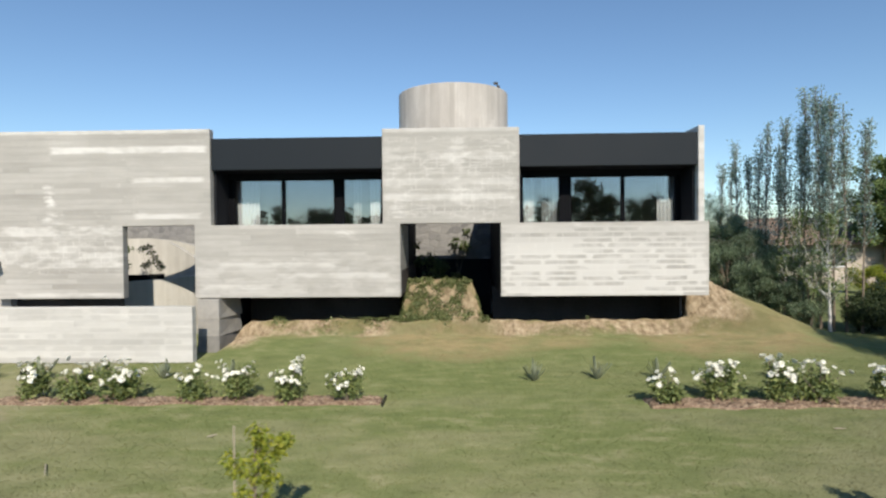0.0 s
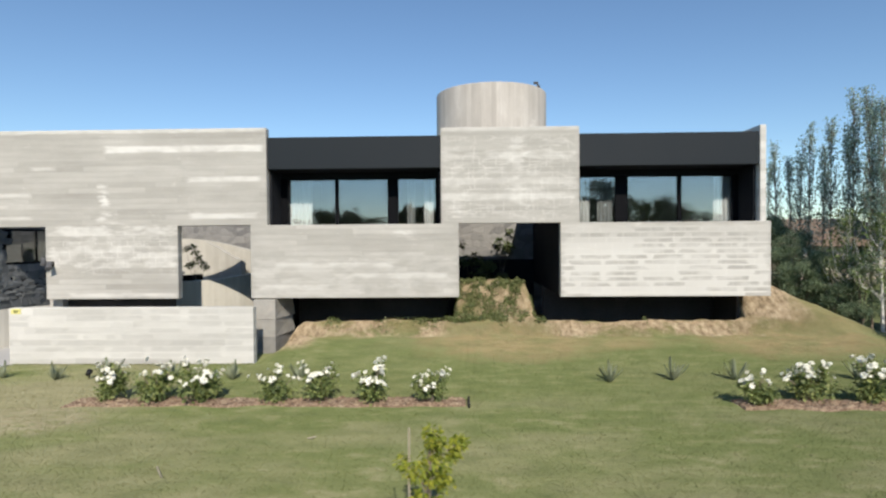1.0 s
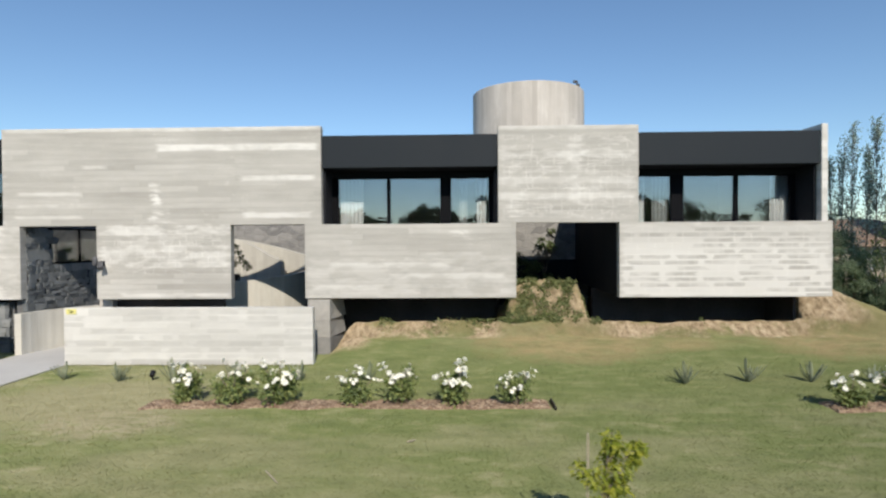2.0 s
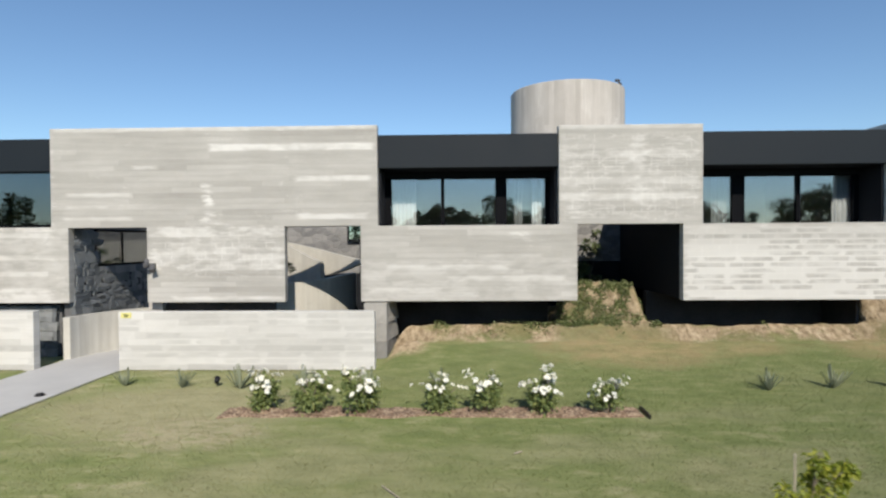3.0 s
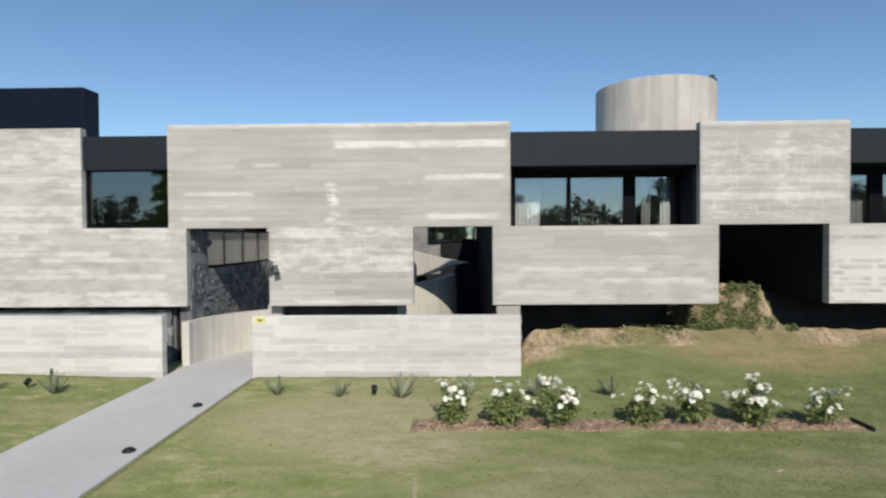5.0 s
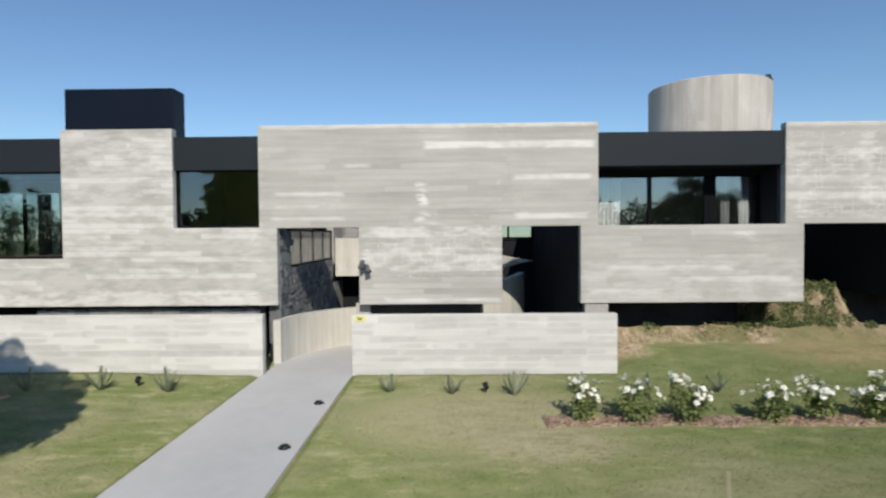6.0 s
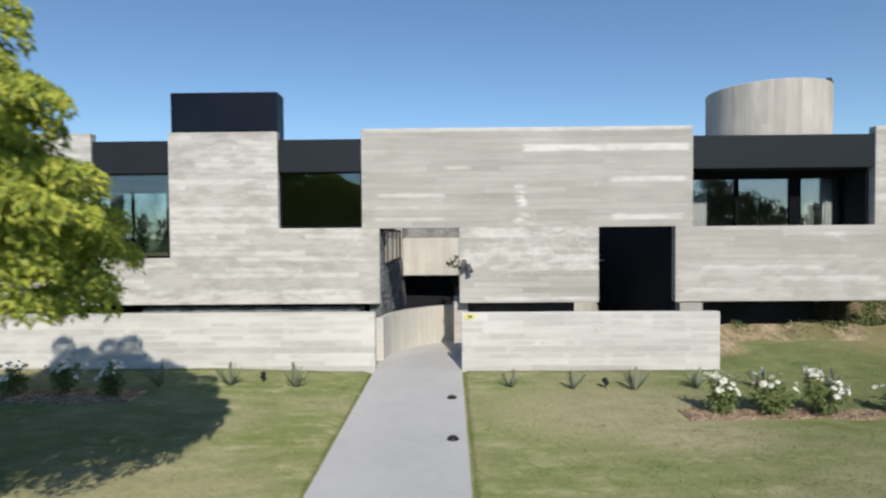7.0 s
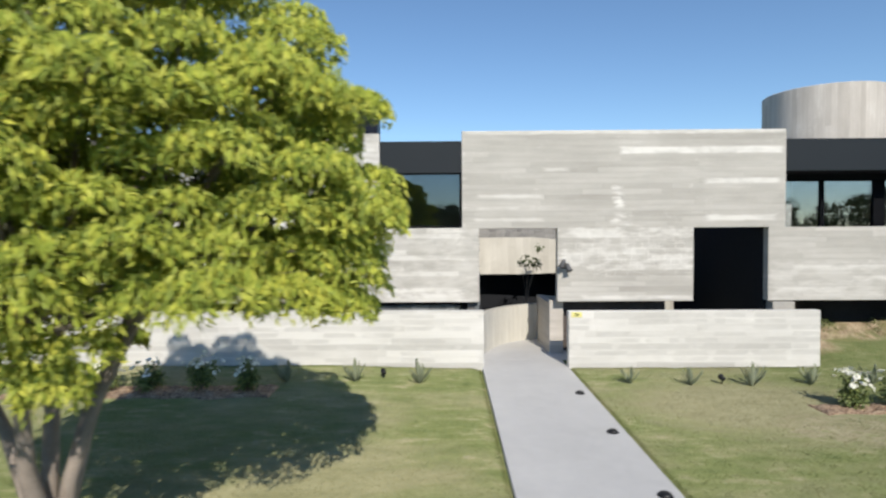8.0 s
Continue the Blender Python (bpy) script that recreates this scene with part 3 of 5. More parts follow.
def plate(outline, y0, y1):
    """An upright plate: an outline in x and z, from y0 back to y1."""
    bm = bmesh.new()
    face = bm.faces.new([bm.verts.new((x, y0, z)) for x, z in outline])
    got = bmesh.ops.extrude_face_region(bm, geom=[face])
    bmesh.ops.translate(bm, verts=[v for v in got["geom"] if isinstance(v, bmesh.types.BMVert)], vec=(0, y1 - y0, 0))
    bmesh.ops.recalc_face_normals(bm, faces=bm.faces[:])
    bmesh.ops.triangulate(bm, faces=[f for f in bm.faces if len(f.verts) > 4])
    return bm


def ribbon(points, thick, bottoms, tops):
    """A wall that follows points in plan; its foot and head follow bottoms and tops."""
    bm = bmesh.new()
    pts = [Vector(p) for p in points]
    rings = []
    for i, p in enumerate(pts):
        d = (pts[min(i + 1, len(pts) - 1)] - pts[max(i - 1, 0)]).normalized()
        s = Vector((-d.y, d.x)) * thick / 2
        a, b = p + s, p - s
        rings.append([bm.verts.new(v) for v in ((a.x, a.y, bottoms[i]), (b.x, b.y, bottoms[i]), (b.x, b.y, tops[i]), (a.x, a.y, tops[i]))])
    for r, q in zip(rings, rings[1:]):
        for k in range(4):
            bm.faces.new((r[k], r[(k + 1) % 4], q[(k + 1) % 4], q[k]))
    bm.faces.new(rings[0][::-1])
    bm.faces.new(rings[-1])
    bmesh.ops.recalc_face_normals(bm, faces=bm.faces[:])
    return bm


def bezier(a, b, c, d, n):
    out = []
    for i in range(n + 1):
        t = i / n
        out.append(tuple((1 - t) ** 3 * p + 3 * t * (1 - t) ** 2 * q + 3 * t * t * (1 - t) * r + t ** 3 * s for p, q, r, s in zip(a, b, c, d)))
    return out


def tube_arrays(path, radii, sides=7):
    """Verts and quads of a tapered tube along a path."""
    path = [Vector(p) for p in path]
    vs, fs = [], []
    for i, p in enumerate(path):
        d = (path[min(i + 1, len(path) - 1)] - path[max(i - 1, 0)]).normalized()
        u = d.cross(Vector((0.31, 0.95, 0.05))).normalized()
        w = d.cross(u)
        for k in range(sides):
            a = 2 * math.pi * k / sides
            vs.append(p + (u * math.cos(a) + w * math.sin(a)) * radii[i])
    for i in range(len(path) - 1):
        for k in range(sides):
            a, b = i * sides + k, i * sides + (k + 1) % sides
            fs.append((a, b, b + sides, a + sides))
    return vs, fs


def merge_arrays(pieces):
    vs, fs, n = [], [], 0
    for v, f in pieces:
        v, f = np.asarray(v, dtype=float).reshape(-1, 3), np.asarray(f)
        vs.append(v)
        fs.append(f + n)
        n += len(v)
    return np.concatenate(vs), np.concatenate(fs)


def leaf_arrays(rng, centres, size, aspect=0.45, droop=0.5, out=None, flat=0.0, face=(0, 0, 1)):
    """Folded leaf blades at the given places. out: the way each one points; droop bends it down."""
    n = len(centres)
    d = rng.normal(size=(n, 3))
    if out is not None:
        d = d * 0.55 + out
    d[:, 2] -= droop
    d[:, 2] *= 1 - flat
    d /= np.linalg.norm(d, axis=1)[:, None] + 1e-9
    up = rng.normal(size=(n, 3)) * 0.6 + face
    side = np.cross(d, up)
    side /= np.linalg.norm(side, axis=1)[:, None] + 1e-9
    nor = np.cross(side, d)
    s = (size * rng.uniform(0.6, 1.3, n))[:, None]
    c = np.asarray(centres)
    a, t = c - d * s * 0.5, c + d * s * 0.5 - np.array((0, 0, 1)) * s * 0.12 * droop
    m = c + nor * s * 0.02
    l, r = m + side * s * aspect * 0.5 + nor * s * 0.10, m - side * s * aspect * 0.5 + nor * s * 0.10
    vs = np.stack((a, l, t, r), axis=1).reshape(-1, 3)
    i = np.arange(n)[:, None] * 4
    fs = np.concatenate((i + [[0, 2, 1]], i + [[0, 3, 2]]))
    return vs, fs


def step(x, a, b):
    t = min(max((x - a) / (b - a), 0.0), 1.0)
    return t * t * (3 - 2 * t)


def bank_line(x):
    """How far the bank before the raised wing has risen at x, from 0 at its ends to 1."""
    return step(x, -5.28, -4.78) * (1 - step(x, 6.6, 9.4))


def ridge_line(x):
    return step(x, -1.52, -1.12) * (1 - step(x, 0.36, 0.86))


def hump_top(x):
    return float(np.interp(x, (5.12, 5.42, 5.75, 6.2, 7.1, 7.75, 8.85, 9.6), (0.0, 1.16, 1.40, 1.32, 0.90, 0.62, 0.15, 0.0)))


def ground_z(x, y):
    """The lie of the land: a flat lawn, a bank before the raised wing, a ridge in its gap, a hump at its end."""
    along, ridge = bank_line(x), ridge_line(x)
    wave = 0.16 * math.sin(x * 1.7) + 0.09 * math.sin(x * 4.1 + 1.0)
    h = along * (0.30 * step(y, 10.5 + wave, 12.75) + 0.29 * step(y, 12.62 + 0.5 * wave, 13.06 + 0.25 * wave))
    h += 0.83 * ridge * step(y, 12.98, 13.85) * (1 - step(y, 14.2, 14.7))
    top = hump_top(x)
    lift = step(y, 12.75 - 0.9 * step(x, 6.0, 7.2), 13.75 + 0.3 * step(x, 6.0, 7.2))
    under = along * step(y, 13.1, 13.4) * (1 - ridge) * (1 - step(x, 5.1, 5.35))
    h -= 0.55 * under
    h += max(top - h, 0.0) * lift
    h += 0.07 * (1 - step(x, -15.0, -12.6)) * step(y, 8.0, 11.0)
    rough = 0.5 * noise.noise(Vector((x * 0.9, y * 0.9, 1.7))) + 0.5 * noise.noise(Vector((x * 3.1, y * 3.1, 4.2)))
    lump = along * step(y, 12.3, 12.9) * (1 - under)
    broken = max(ridge * step(y, 12.9, 13.2), step(x, 4.9, 5.2) * (1 - step(x, 6.0, 7.0)) * step(y, 12.7, 13.1), 0.2 * lump)
    crumble = noise.noise(Vector((x * 6.5, y * 6.5, h * 5.0))) * 0.10 * broken
    h += rough * (0.018 + 0.09 * lump) + crumble
    if y > 13.3 and x < -5.3:
        h = 0.0
    return -0.05 if -12.02 < x < -10.26 and y < 12.0 else h


# ---- ground ----
def lines(parts):
    out = []
    for a, b, s in parts:
        out += list(np.arange(a, b, s))
    return out


gx = lines([(-600, -120, 80), (-120, -40, 10), (-40, -20, 1.0), (-20, -6, 0.2), (-6, 10, 0.1), (10, 20, 0.5), (20, 60, 4), (60, 140, 10), (140, 601, 80)])
gy = lines([(-600, -120, 80), (-120, -20, 10), (-20, 3, 1.0), (3, 10, 0.2), (10, 15.0, 0.08), (15.0, 24, 0.4), (24, 60, 4), (60, 140, 10), (140, 601, 80)])
gv = [(x, y, ground_z(x, y)) for y in gy for x in gx]
w_ = len(gx)
gf = [(j * w_ + i, j * w_ + i + 1, (j + 1) * w_ + i + 1, (j + 1) * w_ + i) for j in range(len(gy) - 1) for i in range(w_ - 1)]
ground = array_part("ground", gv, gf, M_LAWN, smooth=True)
tagged(ground, "mown green lawn with straw-dry patches and a bare sandy bank", "lawn", kind="structure")

PATH_X0, PATH_X1 = -12.0, -10.28
path_bm = bmesh.new()
add_box(path_bm, PATH_X0, PATH_X1, -14.0, 12.0, -0.1, 0.012)
add_box(path_bm, PATH_X0 - 0.02, -9.2, 12.0, 17.9, -0.1, 0.012)
walkway = part("path", path_bm, M_PATH, bevel=0.008)
tagged(walkway, "pale smooth concrete garden path leading under the house", "path", kind="structure")

# ---- house ----
Y0, T = 12.35, 0.2
ZB, ZP, ZT = 1.20, 2.80, 4.88
house = base("house", -6.0, 12.35, 0, "modern board-marked concrete house with dark fascias and raised wings", "house")
HOUSE = Matrix.Translation((-6.0, 12.35, 0)).inverted()


def house_walls(name, boxes, material):
    for b in boxes:
        house_part(name, box(b), material)


def house_part(name, bm, material, parent=None, label="", **k):
    bm.transform(HOUSE)
    return part(name, bm, material, parent or house, label, **k)


meander = [(-27, ZB), (-12.0, ZB), (-12.0, ZP), (-10.3, ZP), (-10.3, ZB), (-7.34, ZB), (-7.34, ZP), (-5.73, ZP), (-5.73, ZB), (-1.18, ZB), (-1.18, ZP),
           (1.01, ZP), (1.01, ZB), (5.47, ZB), (5.47, ZP), (1.42, ZP), (1.42, ZT - 0.01), (-1.56, ZT - 0.01), (-1.56, ZP), (-5.36, ZP), (-5.36, ZT + 0.04), (-12.37, ZT + 0.04),
           (-12.37, ZP + 0.02), (-14.16, ZP + 0.02), (-14.16, ZT), (-16.5, ZT), (-16.5, 2.2), (-18.16, 2.2), (-18.16, ZT), (-27, ZT)]
house_part("front_wall", plate(meander, Y0, Y0 + T), M_FACADE, label="grey concrete wall printed with horizontal form boards", bevel=0.012)
house_part("end_wall", box((5.25, 5.38, Y0 + 0.02, 23.0, ZP - 0.01, 4.85)), M_LOW, label="thin pale concrete end wall", bevel=0.01)
house_part("end_wall", box((5.27, 5.47, Y0 + T, 23.0, ZB, ZP - 0.01)), M_FACADE, bevel=0.01)
# dark metal fascias over each glazed bay
for x0, x1 in ((-18.16, -16.5), (-14.16, -12.37), (-5.36, -1.56), (1.42, 5.25)):
    house_part("fascia", box((x0 + 0.003, x1 - 0.003, Y0 + 0.06, Y0 + 0.16, 4.02, 4.70), (x0 + 0.003, x1 - 0.003, Y0 + 0.06, Y0 + 0.30, 4.70, 4.715)), M_FASCIA, label="anthracite sheet-metal roof fascia", bevel=0.006)
# roofs round two open courts
roofs = [(-27, -14.75, 12.56, 18.3), (-14.75, -12.15, 12.56, 24.0), (-12.15, -5.5, 12.56, 12.84), (-12.15, -5.5, 19.6, 24.0), (-5.5, -1.35, 12.56, 24.0), (-1.35, 1.01, 12.56, 13.22), (-1.35, 1.01, 17.2, 24.0), (1.01, 5.24, 12.56, 24.0)]
for x0, x1, y0, y1 in roofs:
    house_part("roof", box((x0, x1, y0, y1, 4.42, 4.66)), M_ROOF)
# floor slabs of the raised wings, the shade under them put into their dark colour
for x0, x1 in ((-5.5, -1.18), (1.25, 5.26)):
    house_part("floor_slab", box((x0, x1, Y0 + T, 24.0, ZB + 0.01, 1.75)), M_UNDER_SHADE)
house_part("floor_slab", box((-27, -14.75, Y0 + T, 18.3, ZB + 0.01, 1.75)), M_DARKWALL_SHADE)
house_part("floor_slab", box((-14.75, -12.0, Y0 + T, 24.0, ZB + 0.01, 1.75)), M_DARKWALL_SHADE)
house_part("floor_slab", box((-12.0, -5.73, Y0 + T, 12.84, ZP + 0.004, 2.98)), M_DARKWALL_SHADE)
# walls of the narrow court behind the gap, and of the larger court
# The two under the wings are dark sheets that stand for the void's shade.
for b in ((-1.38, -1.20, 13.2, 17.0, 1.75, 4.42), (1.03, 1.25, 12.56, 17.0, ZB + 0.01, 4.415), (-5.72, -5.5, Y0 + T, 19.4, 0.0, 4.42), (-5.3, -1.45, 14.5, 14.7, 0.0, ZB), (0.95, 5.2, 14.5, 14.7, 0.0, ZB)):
    house_part("court_wall", box(b), M_UNDER_SHADE if b[5] == ZB else M_DARKWALL_SHADE)
# Added dark wall; hides the hump's flank so the void looks shaded throughout.
house_part("under_wall", box((5.20, 5.262, 13.3, 23.0, -0.1, ZB - 0.004)), M_UNDER_SHADE)
house_part("court_reveal", box((-1.37, -1.185, 12.56, 14.3, 1.76, 2.79)), M_FACADE, label="grey concrete side of the narrow court")
# Added dark sheet standing for shade below the sunlit part of the rubble.
house_part("court_wall", box((-1.19, 1.02, 16.85, 16.99, 0.2, 1.86)), M_DARKWALL_SHADE)
house_part("court_wall", box((-1.5, 1.4, 17.0, 17.2, 0.2, 4.42)), M_RUBBLE, label="grey rubble court wall")
for b in ((-12.2, -7.35, 19.4, 19.6, 0.0, 4.42), (-7.35, -5.5, 19.4, 19.6, 0.0, 2.48), (-7.35, -5.5, 19.4, 19.6, 3.2, 4.42)):
    house_part("court_wall", box(b), M_RUBBLE, label="grey rubble court wall")
house_part("court_wall", box((-12.2, -12.0, 17.9, 19.4, 0.0, 4.42)), M_FACADE)
house_walls("inner_wall", [(-12.37, -12.15, Y0 + T, 13.3, 2.82, 4.42), (-5.5, -5.38, Y0 + T, 13.2, 2.82, 4.42), (-12.15, -5.5, 12.74, 12.84, 2.99, 4.42)], M_FACADE)
# Dark panels stand for the shaded court corner and the void below the ramp.
house_walls("court_wall", [(-6.95, -5.72, 19.3, 19.4, 0.0, 2.47), (-6.95, -5.72, 19.3, 19.4, 3.21, 4.42), (-12.0, -6.95, 19.25, 19.35, 0.0, 1.4)], M_DARKWALL_SHADE)
# Unseen slab added to keep the sun off the dark wall under the ramp.
house_part("ramp_slab", box((-12.0, -7.4, 18.36, 19.25, 1.32, 1.40)), M_DARKWALL_SHADE)
court_window = house_part("court_window", box((-7.35, -7.30, 19.22, 19.3, 2.48, 3.2), (-6.56, -6.50, 19.22, 19.3, 2.54, 3.2), (-5.78, -5.72, 19.22, 19.3, 2.48, 3.2), (-7.30, -5.78, 19.22, 19.3, 2.48, 2.54)), M_FRAME, label="black-framed window high in the court wall")
for x0, x1 in ((-7.30, -6.56), (-6.50, -5.78)):
    house_part("pane", box((x0, x1, 19.25, 19.27, 2.54, 3.2)), M_GLASS_DARK, court_window)
# back and side walls that close the volume
house_walls("back_wall", [(-27, -22.9, 18.1, 18.3, 1.75, 4.42), (-19.4, -15.0, 18.1, 18.3, 1.75, 4.42), (-22.9, -19.4, 18.1, 18.3, 4.1, 4.42), (-22.9, -19.4, 18.1, 18.3, 1.75, 1.95), (-14.95, -14.75, 12.6, 24.0, 1.75, 4.42), (-14.75, -9.0, 24.0, 24.2, 0.0, 4.66), (-9.0, -4.0, 24.0, 24.2, 0.0, 2.1), (-9.0, -4.0, 24.0, 24.2, 3.7, 4.66), (-4.0, 5.24, 24.0, 24.2, 0.0, 4.66)], M_DARKWALL_SHADE)
house_part("side_wall", box((-27.2, -27, Y0, 18.3, 0.0, ZT)), M_FACADE)
house_part("under_wall", box((-10.42, -10.12, 12.62, 12.78, 0.0, ZB - 0.005)), M_RAMP_FLAT, label="concrete wall under the middle panel")
house_part("under_wall", box((-10.42, -10.26, 12.78, 14.5, 0.0, 1.12)), M_RAMP_FLAT)
# Dark sheet in the slot beside the pale end; shade is put into its colour.
house_part("under_wall", box((-10.2, -7.75, 12.9, 13.06, 0.0, ZB - 0.005)), M_UNDER_SHADE)
house_part("under_wall", box((-27, -12.4, 14.6, 14.8, 0.0, ZB)), M_DARKWALL_SHADE)


def window(name, x0, x1, y, z0, z1, bars, glass, label, side=0.05, head=0.05, far_side=None):
    """A glazed bay: outer frame, upright bars (centre, width), a pane between each two."""
    rim = far_side or side
    frame_bm = box((x0, x0 + side, y - 0.04, y + 0.04, z0, z1), (x1 - rim, x1, y - 0.04, y + 0.04, z0, z1), (x0 + side, x1 - rim, y - 0.04, y + 0.04, z1 - head, z1), (x0 + side, x1 - rim, y - 0.04, y + 0.04, z0, z0 + 0.05))
    win = house_part("window", frame_bm, M_FRAME, label=label)
    edges = [x0 + side]
    for c, w in bars:
        bar = box((c - w / 2, c + w / 2, y - 0.05, y + 0.05, z0 + 0.05, z1 - head))
        bar.transform(HOUSE)
        part("bar", bar, M_FRAME, win)
        edges += [c - w / 2, c + w / 2]
    edges.append(x1 - rim)
    for a, b in zip(edges[::2], edges[1::2]):
        bm = box((a - 0.005, b + 0.005, y - 0.008, y + 0.008, z0 + 0.04, z1 - head + 0.01))
        bm.transform(HOUSE)
        pane = part("pane", bm, glass, win)
        pane.visible_shadow = False
    return win


# terrace bays: recessed glazing; cheeks, lintel and ceiling dark, with recess shade in their colour
for x0, x1 in ((-5.36, -1.56), (1.42, 5.25)):
    house_part("terrace_ceiling", box((x0, x1, Y0 + 0.16, 13.2, 4.02, 4.10)), M_DARKWALL_SHADE)
    house_part("terrace_cheek", box((x0 + 0.002, x0 + 0.05, Y0 + T, 13.3, 1.75, 4.02)), M_DARKWALL_SHADE)
    house_part("terrace_cheek", box((x1 - 0.05, x1 - 0.002, Y0 + T, 13.3, 1.75, 4.02)), M_DARKWALL_SHADE)
    house_part("lintel", box((x0 + 0.05, x1 - 0.05, 13.2, 13.3, 3.89, 4.02)), M_DARKWALL_SHADE)
window("terrace_window", -5.31, -1.61, 13.26, 1.75, 3.89, [(-4.01, 0.075), (-2.70, 0.25)], M_GLASS, "black-framed sliding terrace glazing mirroring the garden", 0.14, 0.03, 0.10)
window("terrace_window", 1.47, 5.20, 13.26, 1.75, 3.89, [(2.56, 0.28), (3.88, 0.08)], M_GLASS, "black-framed sliding terrace glazing mirroring the garden", 0.12, 0.03)
window("window_a", -18.16, -16.5, 12.56, 2.2, 4.06, [], M_GLASS_DARK, "tall fixed window in a dark frame", 0.045, 0.06)
window("window_b", -14.16, -12.37, 12.54, 2.82, 4.06, [], M_GLASS_DARK, "fixed square window in a dark frame", 0.05, 0.06)
house_part("window_board", box((-18.05, -16.5, 12.60, 12.95, 2.2, 2.26)), M_TIMBER, label="brown timber window board")

# rooms behind the glass
for x0, x1, y1 in ((-5.36, -1.4, 17.0), (1.27, 5.25, 17.0)):
    house_part("room_floor", box((x0, x1, 13.3, y1, 1.75, 1.78)), M_FLOOR)
    house_walls("room_wall", [(x0, x1, y1, y1 + 0.1, 1.75, 4.42), (x0, x0 + 0.06, 13.32, y1, 1.78, 4.42), (x1 - 0.06, x1, 13.32, y1, 1.78, 4.42)], M_ROOM)
window("rear_window", -22.9, -19.4, 18.15, 1.95, 4.1, [(-21.7, 0.06), (-20.55, 0.06)], M_GLASS, "wide dark-framed window at the rear of the far room", 0.06, 0.06)
house_walls("room_wall", [(-26.9, -26.8, 12.6, 18.1, 1.78, 4.42), (-15.9, -15.84, 12.62, 18.1, 1.78, 4.42)], M_ROOM)
house_part("room_floor", box((-26.8, -15.9, 12.62, 18.1, 1.75, 1.78)), M_FLOOR)
for x0, x1 in ((-14.6, -12.2),):
    house_walls("room_wall", [(x0, x1, 16.0, 16.1, 1.75, 4.42), (x0, x0 + 0.06, 12.62, 16.0, 1.78, 4.42), (x1 - 0.06, x1, 12.62, 16.0, 1.78, 4.42)], M_ROOM)
    house_part("room_floor", box((x0, x1, 12.62, 16.0, 1.75, 1.78)), M_FLOOR)

# chimney on the left block
house_part("chimney", box((-16.53, -14.22, 12.57, 13.08, 4.66, 5.775)), M_CHIMNEY, label="blue-black sheet-metal chimney box", bevel=0.01)

# drum that rises behind the middle block
DX, DY, DR = -0.07, 19.18, 1.82
bm = bmesh.new()
ring = 96
prof = [(DR, 4.6), (DR, 7.22), (DR - 0.02, 7.24), (DR - 0.16, 7.24), (DR - 0.18, 7.22), (DR - 0.18, 4.7)]
vv = [[bm.verts.new((r * math.cos(2 * math.pi * k / ring), r * math.sin(2 * math.pi * k / ring), z)) for k in range(ring)] for r, z in prof]
for a, b in zip(vv, vv[1:]):
    for k in range(ring):
        bm.faces.new((a[k], a[(k + 1) % ring], b[(k + 1) % ring], b[k]))
drum = part("drum", bm, M_DRUM, house, "round concrete roof tower printed with upright boards", smooth=False)
drum.matrix_basis = pose(DX + 6.0, DY - 12.35, 0)
house_part("roof_bracket", box((1.33, 1.37, 18.13, 18.21, 7.23, 7.40), (1.23, 1.36, 18.14, 18.20, 7.36, 7.43), (1.36, 1.43, 18.15, 18.19, 7.24, 7.32)), M_LAMP, label="small dark metal bracket on the tower rim")

# ---- low garden walls ----
low_a = part("garden_wall", box((-27, -11.97, 11.27, 11.45, -0.1, 1.155)), M_LOW, bevel=0.01)
tagged(low_a, "long low pale concrete garden wall along the lawn", "garden wall", "low garden walls")
low_b = part("garden_wall", box((-10.28, -5.29, 11.27, 11.45, -0.1, 1.135)), M_LOW, bevel=0.01)
tagged(low_b, "short low pale concrete garden wall beside the path", "garden wall", "low garden walls")


def curved_wall(name, pts, thick, bottoms, tops, centre, label):
    bm = ribbon(pts, thick, bottoms, tops)
    bm.transform(Matrix.Translation((-centre[0], -centre[1], 0)))
    ob = part(name, bm, M_RAMP)
    ob.matrix_basis = pose(centre[0], centre[1], 0)
    return tagged(ob, label, "curved wall")


entry = bezier((-12.0, 12.25), (-11.95, 13.1), (-11.4, 14.1), (-10.36, 14.52), 16)
curved_wall("curved_wall", entry, 0.16, [-0.05] * 17, [0.90] * 17, (-9.2, 12.2), "low curved concrete wall lining the entrance path")
front_arc = [(-8.8 + 2.3 * math.cos(a), 16.2 + 2.3 * math.sin(a)) for a in np.linspace(radians(228), radians(350), 36)]
curved_wall("curved_wall", front_arc, 0.16, [0.0] * 36, [1.10 + 0.37 * step(i, 6, 18) + 0.15 * step(i, 18, 35) for i in range(36)], (-8.8, 16.2), "curved concrete court wall printed with upright boards")
ramp_pts = bezier((-12.0, 18.25), (-10.2, 18.35), (-7.35, 17.95), (-6.2, 16.35), 30)
curved_wall("curved_ramp_wall", ramp_pts, 0.16, [1.38 + 0.07 * step(i, 8, 16) + 0.42 * step(i, 19, 30) ** 1.3 for i in range(31)], [2.56 - 0.64 * step(i, 9, 30) for i in range(31)], (-11.5, 14.0), "sweeping curved concrete ramp parapet in the court")
inner_pts = bezier((-9.15, 17.6), (-8.7, 17.5), (-8.1, 17.2), (-7.62, 16.85), 20)
curved_wall("curved_ramp_wall", inner_pts, 0.14, [1.0] * 21, [2.44 - 0.53 * step(i, 0, 20) for i in range(21)], (-10.5, 13.5), "inner curved concrete ramp parapet in the court")


